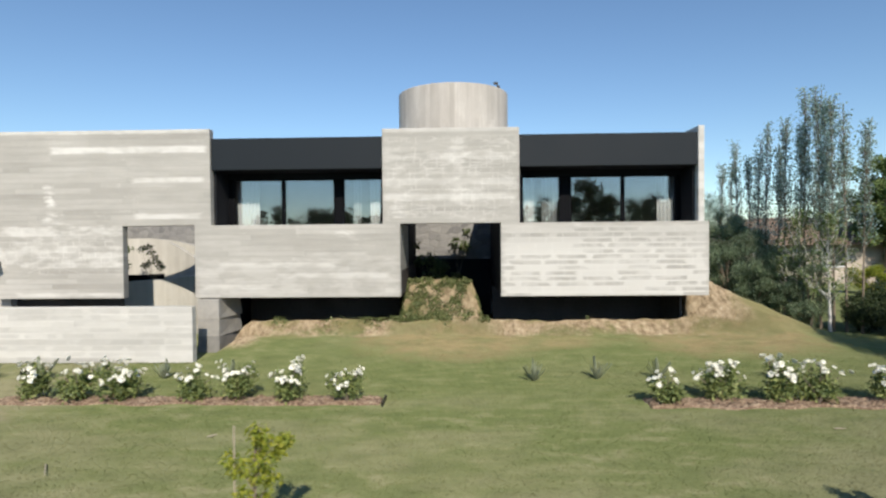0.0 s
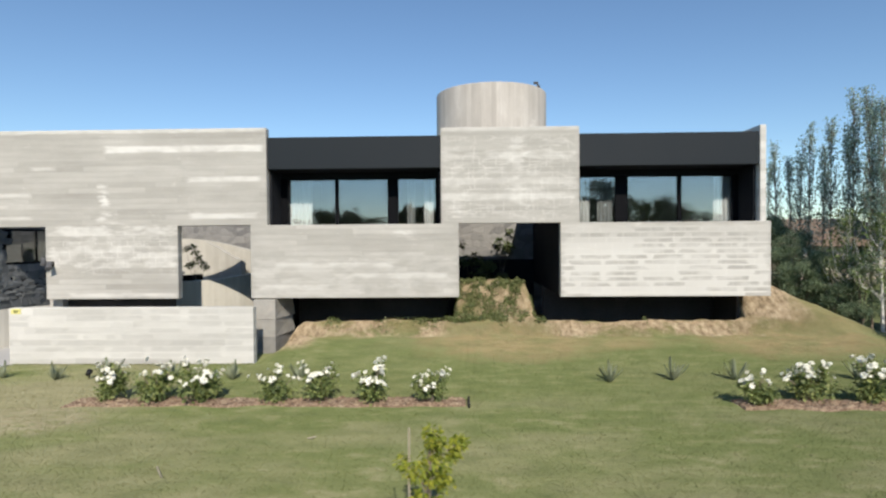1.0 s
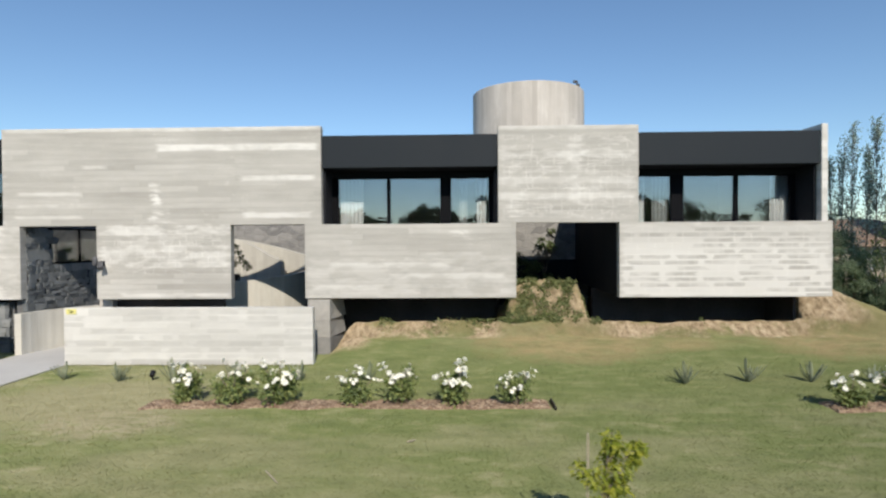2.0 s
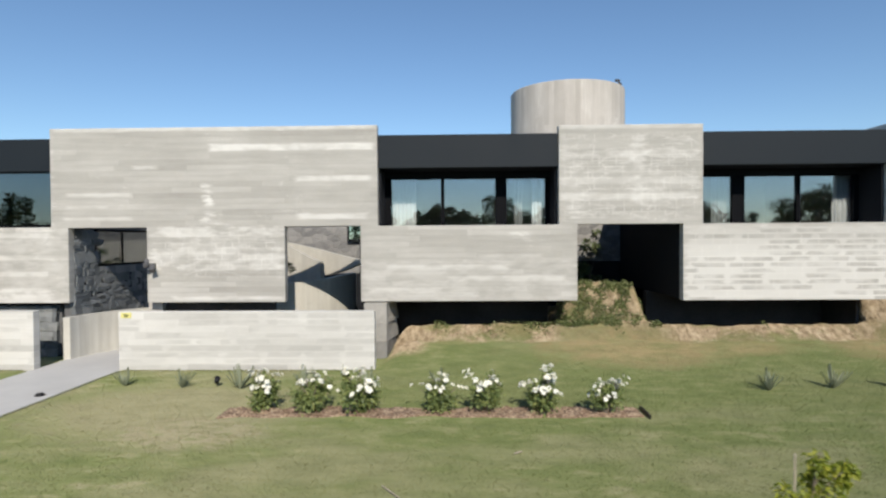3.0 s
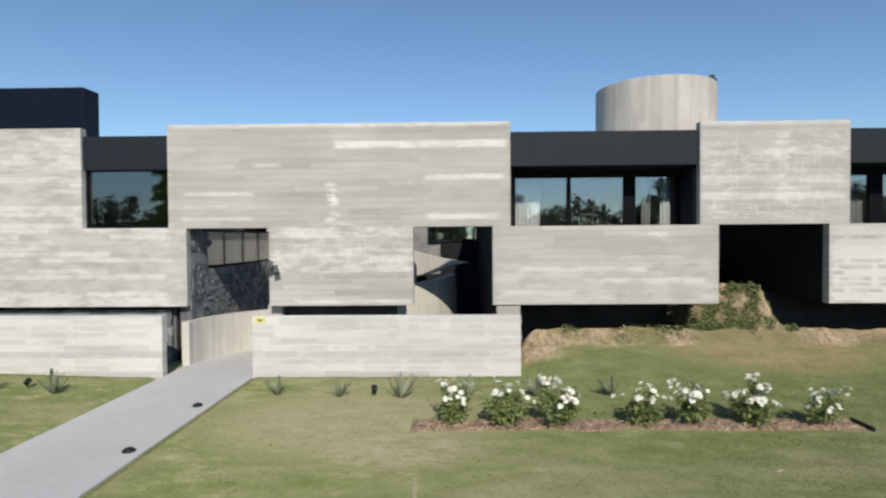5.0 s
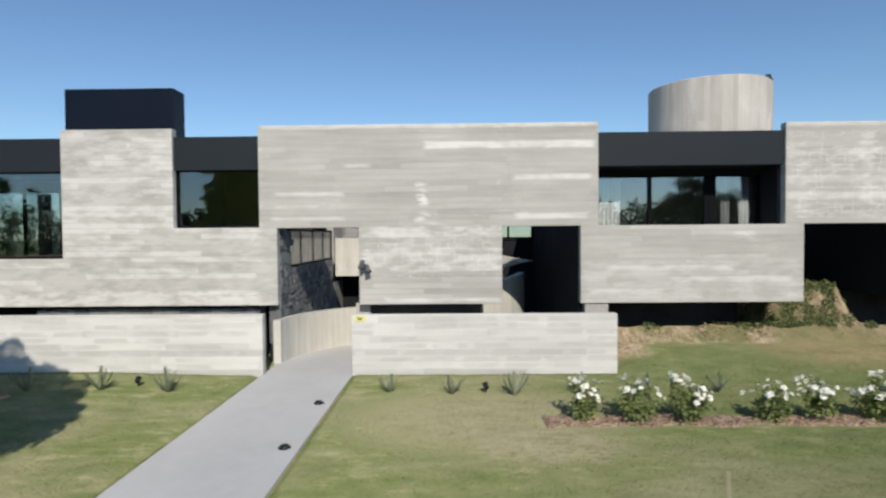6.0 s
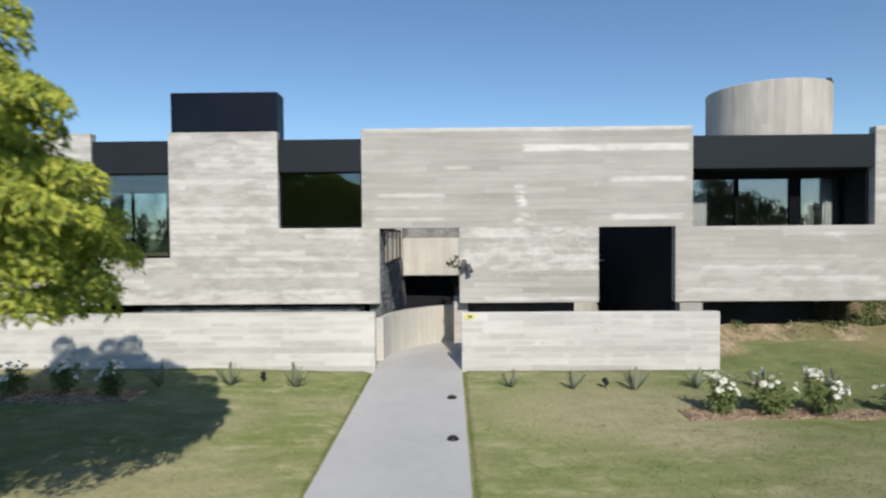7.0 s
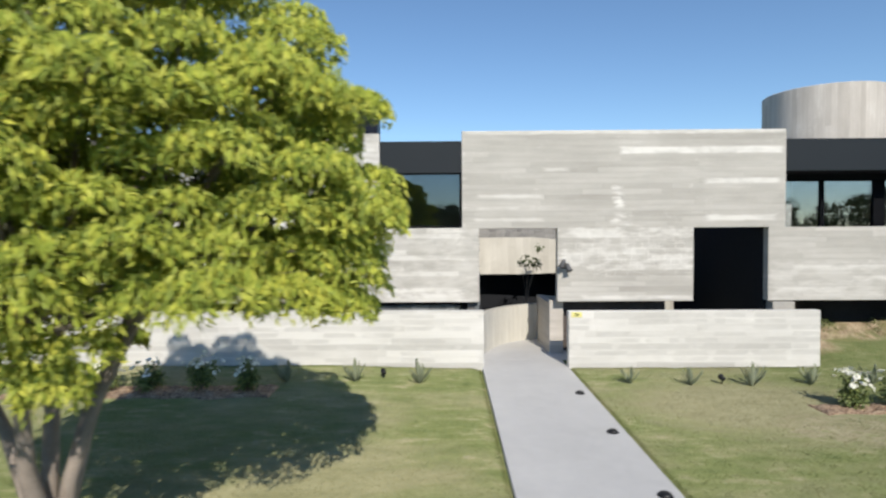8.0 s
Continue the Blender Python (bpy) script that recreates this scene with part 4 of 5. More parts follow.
# ---- rubble stone ----
def stone_mesh(seed):
    r = random.Random(seed)
    bm = bmesh.new()
    bmesh.ops.create_cube(bm, size=1.0)
    bmesh.ops.subdivide_edges(bm, edges=bm.edges[:], cuts=1, use_grid_fill=True)
    for v in bm.verts:
        k = 0.94 if abs(v.co.x) > 0.4 and abs(v.co.z) > 0.4 else 1.0
        v.co.x, v.co.z = v.co.x * k + r.uniform(-0.10, 0.10), v.co.z * k + r.uniform(-0.10, 0.10)
        if v.co.y < -0.4:
            v.co.y += r.uniform(-0.12, 0.2) + (0.07 if k < 1 else 0.0)
    me = bpy.data.meshes.new("stone")
    bm.to_mesh(me)
    bm.free()
    return me


def stones(parent, origin, along, length, height, rng, seed_meshes, mid=(0.30, 0.20), keep=None):
    """Lay rough stones over a wall face in uneven courses."""
    z = 0.0
    turn = math.atan2(along[1], along[0])
    while z < height - 0.05:
        h = min(rng.uniform(0.75, 1.35) * mid[1], height - z)
        x = -rng.uniform(0, 0.1)
        while x < length - 0.05:
            w = min(rng.uniform(0.55, 1.5) * mid[0], length - x)
            cx, cz = x + w / 2, z + h / 2
            if keep is None or keep(cx, cz):
                ob = new("stone", rng.choice(seed_meshes))
                ob.parent = parent
                ob.matrix_basis = Matrix.Translation((origin[0] + along[0] * cx, origin[1] + along[1] * cx, origin[2] + cz)) @ Matrix.Rotation(turn, 4, "Z") @ Matrix.Rotation(rng.uniform(-0.1, 0.1), 4, "Y") @ Matrix.Diagonal((w * 1.04, 0.11, h * 1.06, 1))
            x += w
        z += h

# ---- stone walls under and beside the house ----
passage = base("stone_wall", -12.0, 12.56, 0, "dark grey rubble stone wall beside the entrance passage", "stone wall")
part("backing", box((-0.25, -0.08, 0.0, 0.75, 0.0, 2.79), (-0.25, -0.08, 0.75, 5.3, 0.0, 1.93)), M_MORTAR, passage)
under = base("stone_wall", -17.2, 12.62, 0, "grey rubble stone wall under the raised wing", "stone wall")
part("backing", box((0.0, 4.8, 0.06, 0.2, 0.0, 1.12)), M_MORTAR, under)
pier = base("stone_pier", -5.68, 12.28, 0, "pale rough stone pier under the concrete parapet", "stone pier")
for z0, z1, in_ in ((-0.1, 0.364, 0.0), (0.366, 0.744, 0.005), (0.746, 1.18, 0.002)):
    block = bmesh.new()
    vs_ = [block.verts.new(v) for v in ((0.02 + in_, in_, z0), (0.50 - in_, in_, z0), (0.66 - in_, 0.95, z0), (0.02 + in_, 0.95, z0), (0.02 + in_, in_, z1), (0.50 - in_, in_, z1), (0.60 - in_, 0.95, z1), (0.02 + in_, 0.95, z1))]
    for f in ((3, 2, 1, 0), (4, 5, 6, 7), (0, 1, 5, 4), (1, 2, 6, 5), (2, 3, 7, 6), (3, 0, 4, 7)):
        block.faces.new([vs_[i] for i in f])
    part("stone", block, M_PIER, pier, bevel=0.006)

# side window of the passage, over the stone
side_win = base("side_window", -12.06, 13.34, 1.93, "dark-framed side window over the rubble wall", "window")
part("frame", box((-0.04, 0.04, 0.0, 4.5, 0.0, 0.05), (-0.04, 0.04, 0.0, 4.5, 0.82, 0.87), (-0.03, 0.03, 0.0, 0.04, 0.05, 0.82), (-0.03, 0.03, 4.48, 4.5, 0.05, 0.82)), M_FRAME, side_win)
for y in (1.05, 2.25, 3.4):
    part("bar", box((-0.02, 0.02, y - 0.018, y + 0.018, 0.05, 0.82)), M_FRAME, side_win)
for y0, y1 in ((0.04, 1.032), (1.068, 2.232), (2.268, 3.382), (3.418, 4.46)):
    part("pane", box((-0.008, 0.008, y0 - 0.005, y1 + 0.005, 0.045, 0.825)), M_GLASS_DARK, side_win).visible_shadow = False


# ---- curtains ----
def curtain(x0, x1, y, material, label, z0=1.79, z1=3.86):
    n = max(8, int((x1 - x0) * 46))
    bm = bmesh.new()
    rows = []
    for z in (z0, (z0 + z1) / 2, z1):
        rows.append([bm.verts.new((x0 + (x1 - x0) * i / n, y + 0.045 * math.sin(i * 1.55) * (0.75 + 0.25 * math.sin(i * 0.7)) + 0.01 * math.sin(z * 3 + i), z)) for i in range(n + 1)])
    for a, b in zip(rows, rows[1:]):
        for i in range(n):
            bm.faces.new((a[i], a[i + 1], b[i + 1], b[i]))
    ob = part("curtain", bm, material, smooth=True)
    s = ob.modifiers.new("cloth", "SOLIDIFY")
    s.thickness = 0.006
    return tagged(ob, label, "curtain", "terrace curtains")


blind = part("window_blind", box((-12.205, -12.195, 13.42, 17.8, 1.97, 2.79)), M_BLIND, bevel=0.002)
tagged(blind, "pale beige fabric blind behind the side window", "blind")
curtain(-5.15, -4.62, 13.38, M_CURTAIN, "white linen curtain drawn back beside terrace glazing")
curtain(-1.98, -1.76, 13.38, M_CURTAIN, "narrow white curtain gathered at the window edge")
curtain(-2.38, -2.20, 13.39, M_SHEER, "grey sheer curtain gathered at the window edge")
curtain(4.72, 5.13, 13.38, M_CURTAIN, "white linen curtain drawn back beside terrace glazing")
curtain(1.64, 1.86, 13.38, M_CURTAIN, "narrow white curtain gathered at the window edge")
curtain(2.05, 2.38, 13.40, M_SHEER, "grey sheer curtain gathered at the window edge")
curtain(-21.15, -20.7, 17.95, M_CURTAIN, "pale curtain gathered in the rear window", 1.79, 4.0)


# ---- garden lights and small fittings ----
def lathe(profile, sides=20):
    bm = bmesh.new()
    rings = [[bm.verts.new((r * math.cos(2 * math.pi * k / sides), r * math.sin(2 * math.pi * k / sides), z)) for k in range(sides)] for r, z in profile]
    for a, b in zip(rings, rings[1:]):
        for k in range(sides):
            bm.faces.new((a[k], a[(k + 1) % sides], b[(k + 1) % sides], b[k]))
    bm.faces.new(rings[-1])
    bm.faces.new(rings[0][::-1])
    return bm


path_light = base("path_light", -10.48, 9.45, 0.012, "round black cast-metal light set in the path", "path light", "path lights")
part("body", lathe([(0.07, 0.0), (0.07, 0.012), (0.062, 0.028), (0.045, 0.04), (0.02, 0.044)]), M_LAMP, path_light, smooth=True)
part("ring", lathe([(0.08, 0.0), (0.08, 0.007), (0.074, 0.01), (0.06, 0.01)]), M_FRAME, path_light)
for y in (7.60, 5.75, 3.90):
    copy_thing(path_light, pose(-10.47, y, 0.012))

spot = base("garden_spotlight", -13.89, 10.44, ground_z(-13.89, 10.44), "small black spotlight on a spike in the lawn", "spotlight", "garden spotlights")
head = lathe([(0.045, -0.09), (0.06, -0.07), (0.065, 0.05), (0.07, 0.06), (0.055, 0.062)], 16)
head.transform(pose(0, 0, 0.16, -62, 0, 12))
part("head", head, M_LAMP, spot, smooth=True)
glass_bm = lathe([(0.054, 0.055), (0.054, 0.058)], 16)
glass_bm.transform(pose(0, 0, 0.16, -62, 0, 12))
part("lens", glass_bm, M_LENS, spot)
part("spike", box((-0.012, 0.012, -0.012, 0.012, -0.1, 0.12)), M_LAMP, spot)
spot.scale = (0.72, 0.72, 0.72)
copy_thing(spot, pose(-7.83, 10.05, ground_z(-7.83, 10.05)))

wall_lamp = base("wall_lamp", -10.16, 12.35, 1.98, "small twin-headed dark metal spotlight on the concrete wall", "wall lamp")
part("plate", box((-0.05, 0.05, -0.02, 0.0, -0.06, 0.06)), M_LAMP, wall_lamp)
part("arm", box((-0.015, 0.015, -0.16, -0.02, -0.015, 0.015)), M_LAMP, wall_lamp)
for k, (dx, dz, tilt) in enumerate(((-0.055, 0.07, 25), (0.06, -0.02, -30))):
    shade = lathe([(0.03, 0.09), (0.045, 0.08), (0.06, -0.06), (0.07, -0.09), (0.05, -0.088)], 14)
    shade.transform(pose(dx, -0.18, dz, tilt, 18 - 36 * k, 0))
    part("shade", shade, M_LAMP_PALE, wall_lamp, smooth=True)

sign = part("wall_sign", box((-10.225, -10.02, 11.258, 11.268, 1.02, 1.125)), M_YELLOW)
tagged(sign, "small yellow plate with a dark mark on the garden wall", "sign")
part("print_mark", box((-10.16, -10.09, 11.2545, 11.2575, 1.045, 1.065), (-10.13, -10.07, 11.2545, 11.2575, 1.066, 1.085), (-10.17, -10.13, 11.2545, 11.2575, 1.08, 1.098)), M_MARK, sign)


# ---- flower beds ----
def bed(x0, x1, y0, y1, seed, label):
    rng = np.random.default_rng(seed)
    nx, ny = int((x1 - x0) / 0.06), 12
    vs, fs = [], []
    for j in range(ny + 1):
        for i in range(nx + 1):
            u, v = i / nx, j / ny
            edge = min(u * (x1 - x0) / 0.12, (1 - u) * (x1 - x0) / 0.12, v * 6, (1 - v) * 6, 1.0)
            wob = (0.16 * noise.noise(Vector(((x0 + u * (x1 - x0)) * 1.6, 0.0, seed)))) * (1 - v) + (0.16 * noise.noise(Vector(((x0 + u * (x1 - x0)) * 1.6, 7.0, seed)))) * v
            x, y = x0 + u * (x1 - x0), y0 + v * (y1 - y0) + wob
            z = ground_z(x, y) + (-0.05 if edge < 0.3 else 0.012) + edge * (0.02 + 0.035 * noise.noise(Vector((x * 6, y * 6, seed))) + rng.uniform(-0.006, 0.02))
            vs.append((x, y, z))
    for j in range(ny):
        for i in range(nx):
            a = j * (nx + 1) + i
            fs.append((a, a + 1, a + nx + 2, a + nx + 1))
    return tagged(array_part("flower_bed", vs, fs, M_SOIL), label, "flower bed", "rose beds", "structure")


bed(-7.15, -1.05, 8.34, 8.78, 1, "narrow bed of brown mulched soil cut in the lawn")
bed(2.82, 8.4, 8.18, 8.72, 2, "narrow bed of brown mulched soil cut in the lawn")
bed(-20.2, -15.6, 9.15, 9.85, 3, "narrow bed of brown mulched soil in tree shade")


# Dark strip that stands for shade on the cut soil edge.
edging = part("bed_edging", box((-1.06, -1.03, 8.30, 8.74, -0.05, 0.06)), M_LAMP, bevel=0.006)
tagged(edging, "short dark strip for the shaded cut edge at the end of a flower bed", "bed edging")


def bloom_mesh(seed):
    """One open rose: three rings of cupped petals."""
    r = random.Random(seed)
    bm = bmesh.new()
    for layer, (rad, lift, count) in enumerate(((1.0, 0.15, 6), (0.72, 0.42, 5), (0.4, 0.7, 4))):
        for p in range(count):
            b = 2 * math.pi * (p + 0.5 * layer) / count + r.uniform(-0.2, 0.2)
            d, e, t = Vector((math.cos(b), math.sin(b), 0)), Vector((-math.sin(b), math.cos(b), 0)), Vector((0, 0, 1))
            v = [bm.verts.new(q) for q in (Vector((0, 0, 0)), d * rad * 0.6 + e * 0.55 * rad + t * lift * 0.8, d * rad * 1.1 + t * (lift + r.uniform(-0.1, 0.2)), d * rad * 0.6 - e * 0.55 * rad + t * lift * 0.8)]
            bm.faces.new((v[0], v[3], v[2]))
            bm.faces.new((v[0], v[2], v[1]))
    me = bpy.data.meshes.new("blossom")
    bm.to_mesh(me)
    bm.free()
    me.materials.append(M_PETAL)
    return me


BLOOMS = [bloom_mesh(k) for k in range(3)]


def rose_bush(name, seed, radius, height, blooms):
    rng = np.random.default_rng(seed)
    bush = base(name, 0, 0, 0, "white rose bush in full bloom in the soil bed", "rose bush", "white rose bushes")
    shoots, tubes = [], []
    for k in range(8):
        a, r = (k + rng.uniform(-0.35, 0.35)) * math.pi / 4, radius * rng.uniform(0.25, 1.05)
        tip = np.array((r * math.cos(a), r * math.sin(a), height * rng.uniform(0.72, 1.12) * (1.06 - 0.3 * (r / radius) ** 2)))
        mid = tip * (0.42, 0.42, 0.55)
        tubes.append(tube_arrays([(0, 0, -0.02), tuple(mid), tuple(tip)], [0.011, 0.008, 0.004], 5))
        shoots.append((mid, tip))
    array_part("stem", *merge_arrays(tubes), M_BARK, bush)
    centres, ways = [], []
    for k in range(20):
        mid, tip = shoots[k % 8]
        c = mid * 0.55 + (tip - mid * 0.55) * rng.uniform(0.0, 0.86) + rng.normal(size=3) * (0.05, 0.05, 0.03)
        c[2] = max(c[2], 0.09)
        n, wide = (78, 0.125) if c[2] < 0.55 * height else (42, 0.085)
        q = rng.normal(size=(n, 3))
        q /= np.linalg.norm(q, axis=1)[:, None]
        centres.append(c + q * wide * rng.uniform(0.25, 1.2, (n, 1)))
        ways.append(q)
    array_part("foliage", *leaf_arrays(rng, np.concatenate(centres), 0.058, 0.6, 0.3, np.concatenate(ways)), L_ROSE, bush)
    for k in range(blooms):
        mid, tip = shoots[int(rng.integers(8)) if k > 9 else k % 8]
        spot = tip + rng.normal(size=3) * (0.055, 0.055, 0.035) + (0, 0, 0.015)
        bloom = new("blossom", BLOOMS[int(rng.integers(len(BLOOMS)))])
        bloom.parent = bush
        s = rng.uniform(0.027, 0.046)
        bloom.matrix_basis = pose(*spot, rng.uniform(-30, 30), rng.uniform(15, 75), math.degrees(math.atan2(spot[1], spot[0]))) @ Matrix.Diagonal((s, s, s, 1))
    return bush


ROSES = [rose_bush("rose_bush", 21, 0.27, 0.48, 26), rose_bush("rose_bush", 22, 0.32, 0.51, 46), rose_bush("rose_bush", 23, 0.26, 0.42, 16), rose_bush("rose_bush", 24, 0.33, 0.47, 22), rose_bush("rose_bush", 25, 0.29, 0.54, 34)]
ROSE_SPOTS = [(-6.55, 8.62, 0, 1.0), (-5.8, 8.58, 2, 1.15), (-5.1, 8.56, 1, 1.1), (-3.97, 8.55, 3, 0.95), (-3.28, 8.55, 4, 1.0), (-2.48, 8.55, 1, 1.05), (-1.6, 8.48, 4, 0.92),
              (3.14, 8.40, 2, 0.95), (3.98, 8.58, 1, 1.05), (4.8, 8.5, 0, 1.15), (5.35, 8.42, 3, 1.1), (6.35, 8.5, 4, 1.0), (7.1, 8.45, 1, 1.0), (7.9, 8.5, 0, 1.0),
              (-19.3, 9.55, 0, 1.0), (-18.55, 9.55, 1, 1.05), (-17.75, 9.55, 3, 1.0), (-16.9, 9.55, 4, 1.0), (-16.1, 9.53, 0, 0.95)]
used = set()
for i, (x, y, k, s) in enumerate(ROSE_SPOTS):
    m = pose(x, y, ground_z(x, y) + 0.02, 0, 0, (i * 77) % 360) @ Matrix.Diagonal((s, s, s, 1))
    if k in used:
        one = copy_thing(ROSES[k], m)
        one.scale = (s, s, s)
    else:
        used.add(k)
        ROSES[k].matrix_basis = m


# ---- agaves ----
def agave_leaf(length, width):
    bm = bmesh.new()
    rows = []
    for i in range(5):
        t = i / 4
        w = width * (0.75 + 0.5 * t - 1.25 * t * t) + 0.002
        x, z = length * t * 0.98, length * (0.0 + 0.18 * t * t)
        rows.append([bm.verts.new((x, -w / 2, z + 0.012)), bm.verts.new((x, 0, z - 0.006)), bm.verts.new((x, w / 2, z + 0.012))])
    for a, b in zip(rows, rows[1:]):
        for k in range(2):
            bm.faces.new((a[k], a[k + 1], b[k + 1], b[k]))
    me = bpy.data.meshes.new("leaf")
    bm.to_mesh(me)
    bm.free()
    me.polygons.foreach_set("use_smooth", [True] * len(me.polygons))
    me.materials.append(L_AGAVE)
    return me


LEAF = agave_leaf(0.43, 0.062)
arng = random.Random(4)
agave = base("agave", -9.44, 10.08, 0.0, "spiky blue-green agave planted in the lawn", "agave", "agave row")
for k in range(18):
    ob = new("leaf", LEAF)
    ob.parent = agave
    s = arng.uniform(0.6, 0.95)
    ob.matrix_basis = pose(0, 0, 0.01, 0, 0, k * 137.5) @ pose(0.015, 0, 0, 0, -arng.uniform(36, 82), 0) @ Matrix.Diagonal((s, s, s, 1))
AGAVES = [(-15.6, 10.1, 1.0), (-14.37, 10.13, 1.05), (-13.21, 10.12, 1.1), (-8.4, 9.97, 0.85), (-7.37, 9.9, 1.1), (-6.3, 9.95, 0.95), (-5.2, 10.0, 0.9), (-4.0, 10.03, 0.85), (1.38, 9.8, 0.95), (2.48, 9.9, 1.0), (3.53, 9.9, 0.95), (4.55, 9.9, 0.8), (5.6, 9.9, 0.9)]
for i, (x, y, s) in enumerate(AGAVES):
    one = copy_thing(agave, pose(x, y, ground_z(x, y), 0, 0, i * 53 % 360))
    one.scale = (s, s, s)
agave.matrix_basis = pose(-9.44, 10.08, ground_z(-9.44, 10.08))
agave.scale = (0.8, 0.8, 0.8)


# ---- trees ----
def crown(rng, clumps, per, leaf, aspect, droop, flat_z=0.55, shell=0.45, flat=0.0, face=(0, 0, 1)):
    """Leaves in clumps: clumps is a list of (x, y, z, radius)."""
    centres, ways = [], []
    for x, y, z, r in clumps:
        n = int(per * rng.uniform(0.75, 1.25))
        q = rng.normal(size=(n, 3))
        q /= np.linalg.norm(q, axis=1)[:, None]
        d = q * (shell + (1 - shell) * rng.uniform(0, 1, (n, 1)) ** 0.6) * r
        d[:, 2] *= flat_z
        centres.append(d + (x, y, z))
        ways.append(q * (1, 1, 0.3))
    return leaf_arrays(rng, np.concatenate(centres), leaf, aspect, droop, np.concatenate(ways), flat, face)


def in_ellipsoid(rng, n, c, r, low=0.35, cut=None):
    out = []
    while len(out) < n:
        q = rng.normal(size=3)
        q /= np.linalg.norm(q)
        q *= rng.uniform(low, 1.0) ** 0.5
        p = np.array(c) + q * np.array(r)
        if cut is None or cut(p):
            out.append(p)
    return out


def spray_arrays(rng, clumps, per, leaf):
    """Layered sprays: a shallow dome of narrow leaflets that hang from each clump's upper side and rim."""
    centres, ways = [], []
    for x, y, z, r in clumps:
        n = int(per * (r / 0.3) ** 2 * rng.uniform(0.8, 1.2))
        a, u = rng.uniform(0, 2 * np.pi, n), np.sqrt(rng.uniform(0, 1, n))
        d = np.stack((np.cos(a) * u * r, np.sin(a) * u * r, 0.42 * r * (1 - u ** 2) - rng.uniform(0, 0.42, n) * r * (0.35 + u)), 1)
        centres.append(d + (x, y, z))
        ways.append(np.stack((np.cos(a) * 0.5 * u, np.sin(a) * 0.5 * u, np.full(n, -0.25)), 1))
    return leaf_arrays(rng, np.concatenate(centres), leaf, 0.30, 0.75, np.concatenate(ways), 0.0, (0.12, -0.8, 0.75))


def big_tree():
    rng = np.random.default_rng(77)
    tree = base("tree", -15.72, 4.3, 0, "broad yellow-green leafy tree with a forked pale trunk", "tree")
    levels, widths = (1.95, 2.1, 2.4, 2.75, 3.05, 3.5, 3.85, 4.35, 4.75, 5.05), (1.56, 1.92, 2.08, 2.12, 2.05, 1.82, 1.70, 1.56, 1.22, 0.86)
    kept = []

    def free(q, gap):
        return all((q[0] - k[0]) ** 2 + (q[1] - k[1]) ** 2 + (1.7 * (q[2] - k[2])) ** 2 > gap * gap for k in kept)

    for _ in range(26000):
        z, a = rng.uniform(1.95, 5.05), rng.uniform(0, 2 * math.pi)
        wide = np.interp(z, levels, widths) * (1 + 0.07 * math.cos(a) ** 3 + 0.04 * math.sin(5 * a - 3.1 * z) + 0.03 * math.sin(9 * z))
        u = rng.uniform(0.82, 1.0)
        lobe = min(max((z - 2.9) / 0.6, 0.0), 1.0) * min(max((4.3 - z) / 0.5, 0.0), 1.0)
        q = (0.28 + 0.08 * lobe - 0.75 * max(z - 4.3, 0.0) + u * wide * math.cos(a), 0.06 - 0.25 * lobe - 0.2 * max(z - 2.75, 0.0) + 0.78 * u * wide * math.sin(a), z)
        if z > np.interp(q[0], (-1.0, 0.0, 0.4, 0.9, 1.6, 2.2), (1.95, 2.0, 2.12, 2.40, 2.30, 2.1)) and free(q, 0.41):
            kept.append((*q, rng.uniform(0.23, 0.36)))
    for cx, cz, r in ((-0.95, 5.2, 0.3), (0.22, 5.22, 0.42)):
        for _ in range(300):
            q = (cx + rng.uniform(-r, r), -0.35 + rng.uniform(-0.6, 0.6), cz + rng.uniform(-0.25, 0.22))
            if free(q, 0.34):
                kept.append((*q, rng.uniform(0.2, 0.28)))
    for _ in range(5000):
        z, a, u = rng.uniform(2.36, 4.8), rng.uniform(0, 2 * math.pi), math.sqrt(rng.uniform(0, 0.62))
        wide = np.interp(z, levels, widths)
        q = (0.28 - 0.5 * max(z - 4.3, 0.0) + u * wide * math.cos(a), 0.06 - 0.2 * max(z - 2.75, 0.0) + 0.84 * u * wide * math.sin(a), z)
        if free(q, 0.55):
            kept.append((*q, rng.uniform(0.28, 0.42)))
    for q in ((0.62, -1.0, 2.02), (0.78, -1.05, 1.9), (0.5, -0.95, 1.86), (0.92, -1.0, 2.06), (0.66, -0.9, 1.74), (0.4, -0.8, 2.05), (-0.35, -0.6, 1.95), (0.42, 0.2, 1.9)):
        kept.append((*q, 0.21))
    stems = [[(0.02, 0, -0.1), (0.06, 0, 0.4), (0.13, 0, 0.85), (0.34, 0.0, 1.42), (0.75, 0.1, 2.3), (1.2, 0.2, 3.2)],
             [(-0.05, 0, -0.1), (-0.06, 0.02, 0.6), (-0.06, 0.1, 1.5), (0.1, 0.1, 2.8), (0.15, 0.1, 4.6)],
             [(-0.08, 0.03, -0.1), (-0.16, 0.03, 0.5), (-0.36, 0.0, 1.2), (-0.75, -0.1, 2.2), (-1.1, -0.2, 3.2)],
             [(0.0, -0.05, 0.3), (-0.06, -0.2, 1.0), (0.2, -0.6, 2.0), (0.5, -1.0, 3.1)],
             [(0.0, 0.05, 0.4), (0.05, 0.35, 1.2), (0.2, 0.9, 2.2), (0.15, 1.2, 3.3)]]
    tubes = []
    for path in stems:
        n = len(path)
        tubes.append(tube_arrays(path, [0.086 * (1 - 0.82 * i / (n - 1)) for i in range(n)], 9))
    for k in kept[::3]:
        s = stems[int(rng.integers(len(stems)))]
        a, b = Vector(s[-2]), Vector(k[:3])
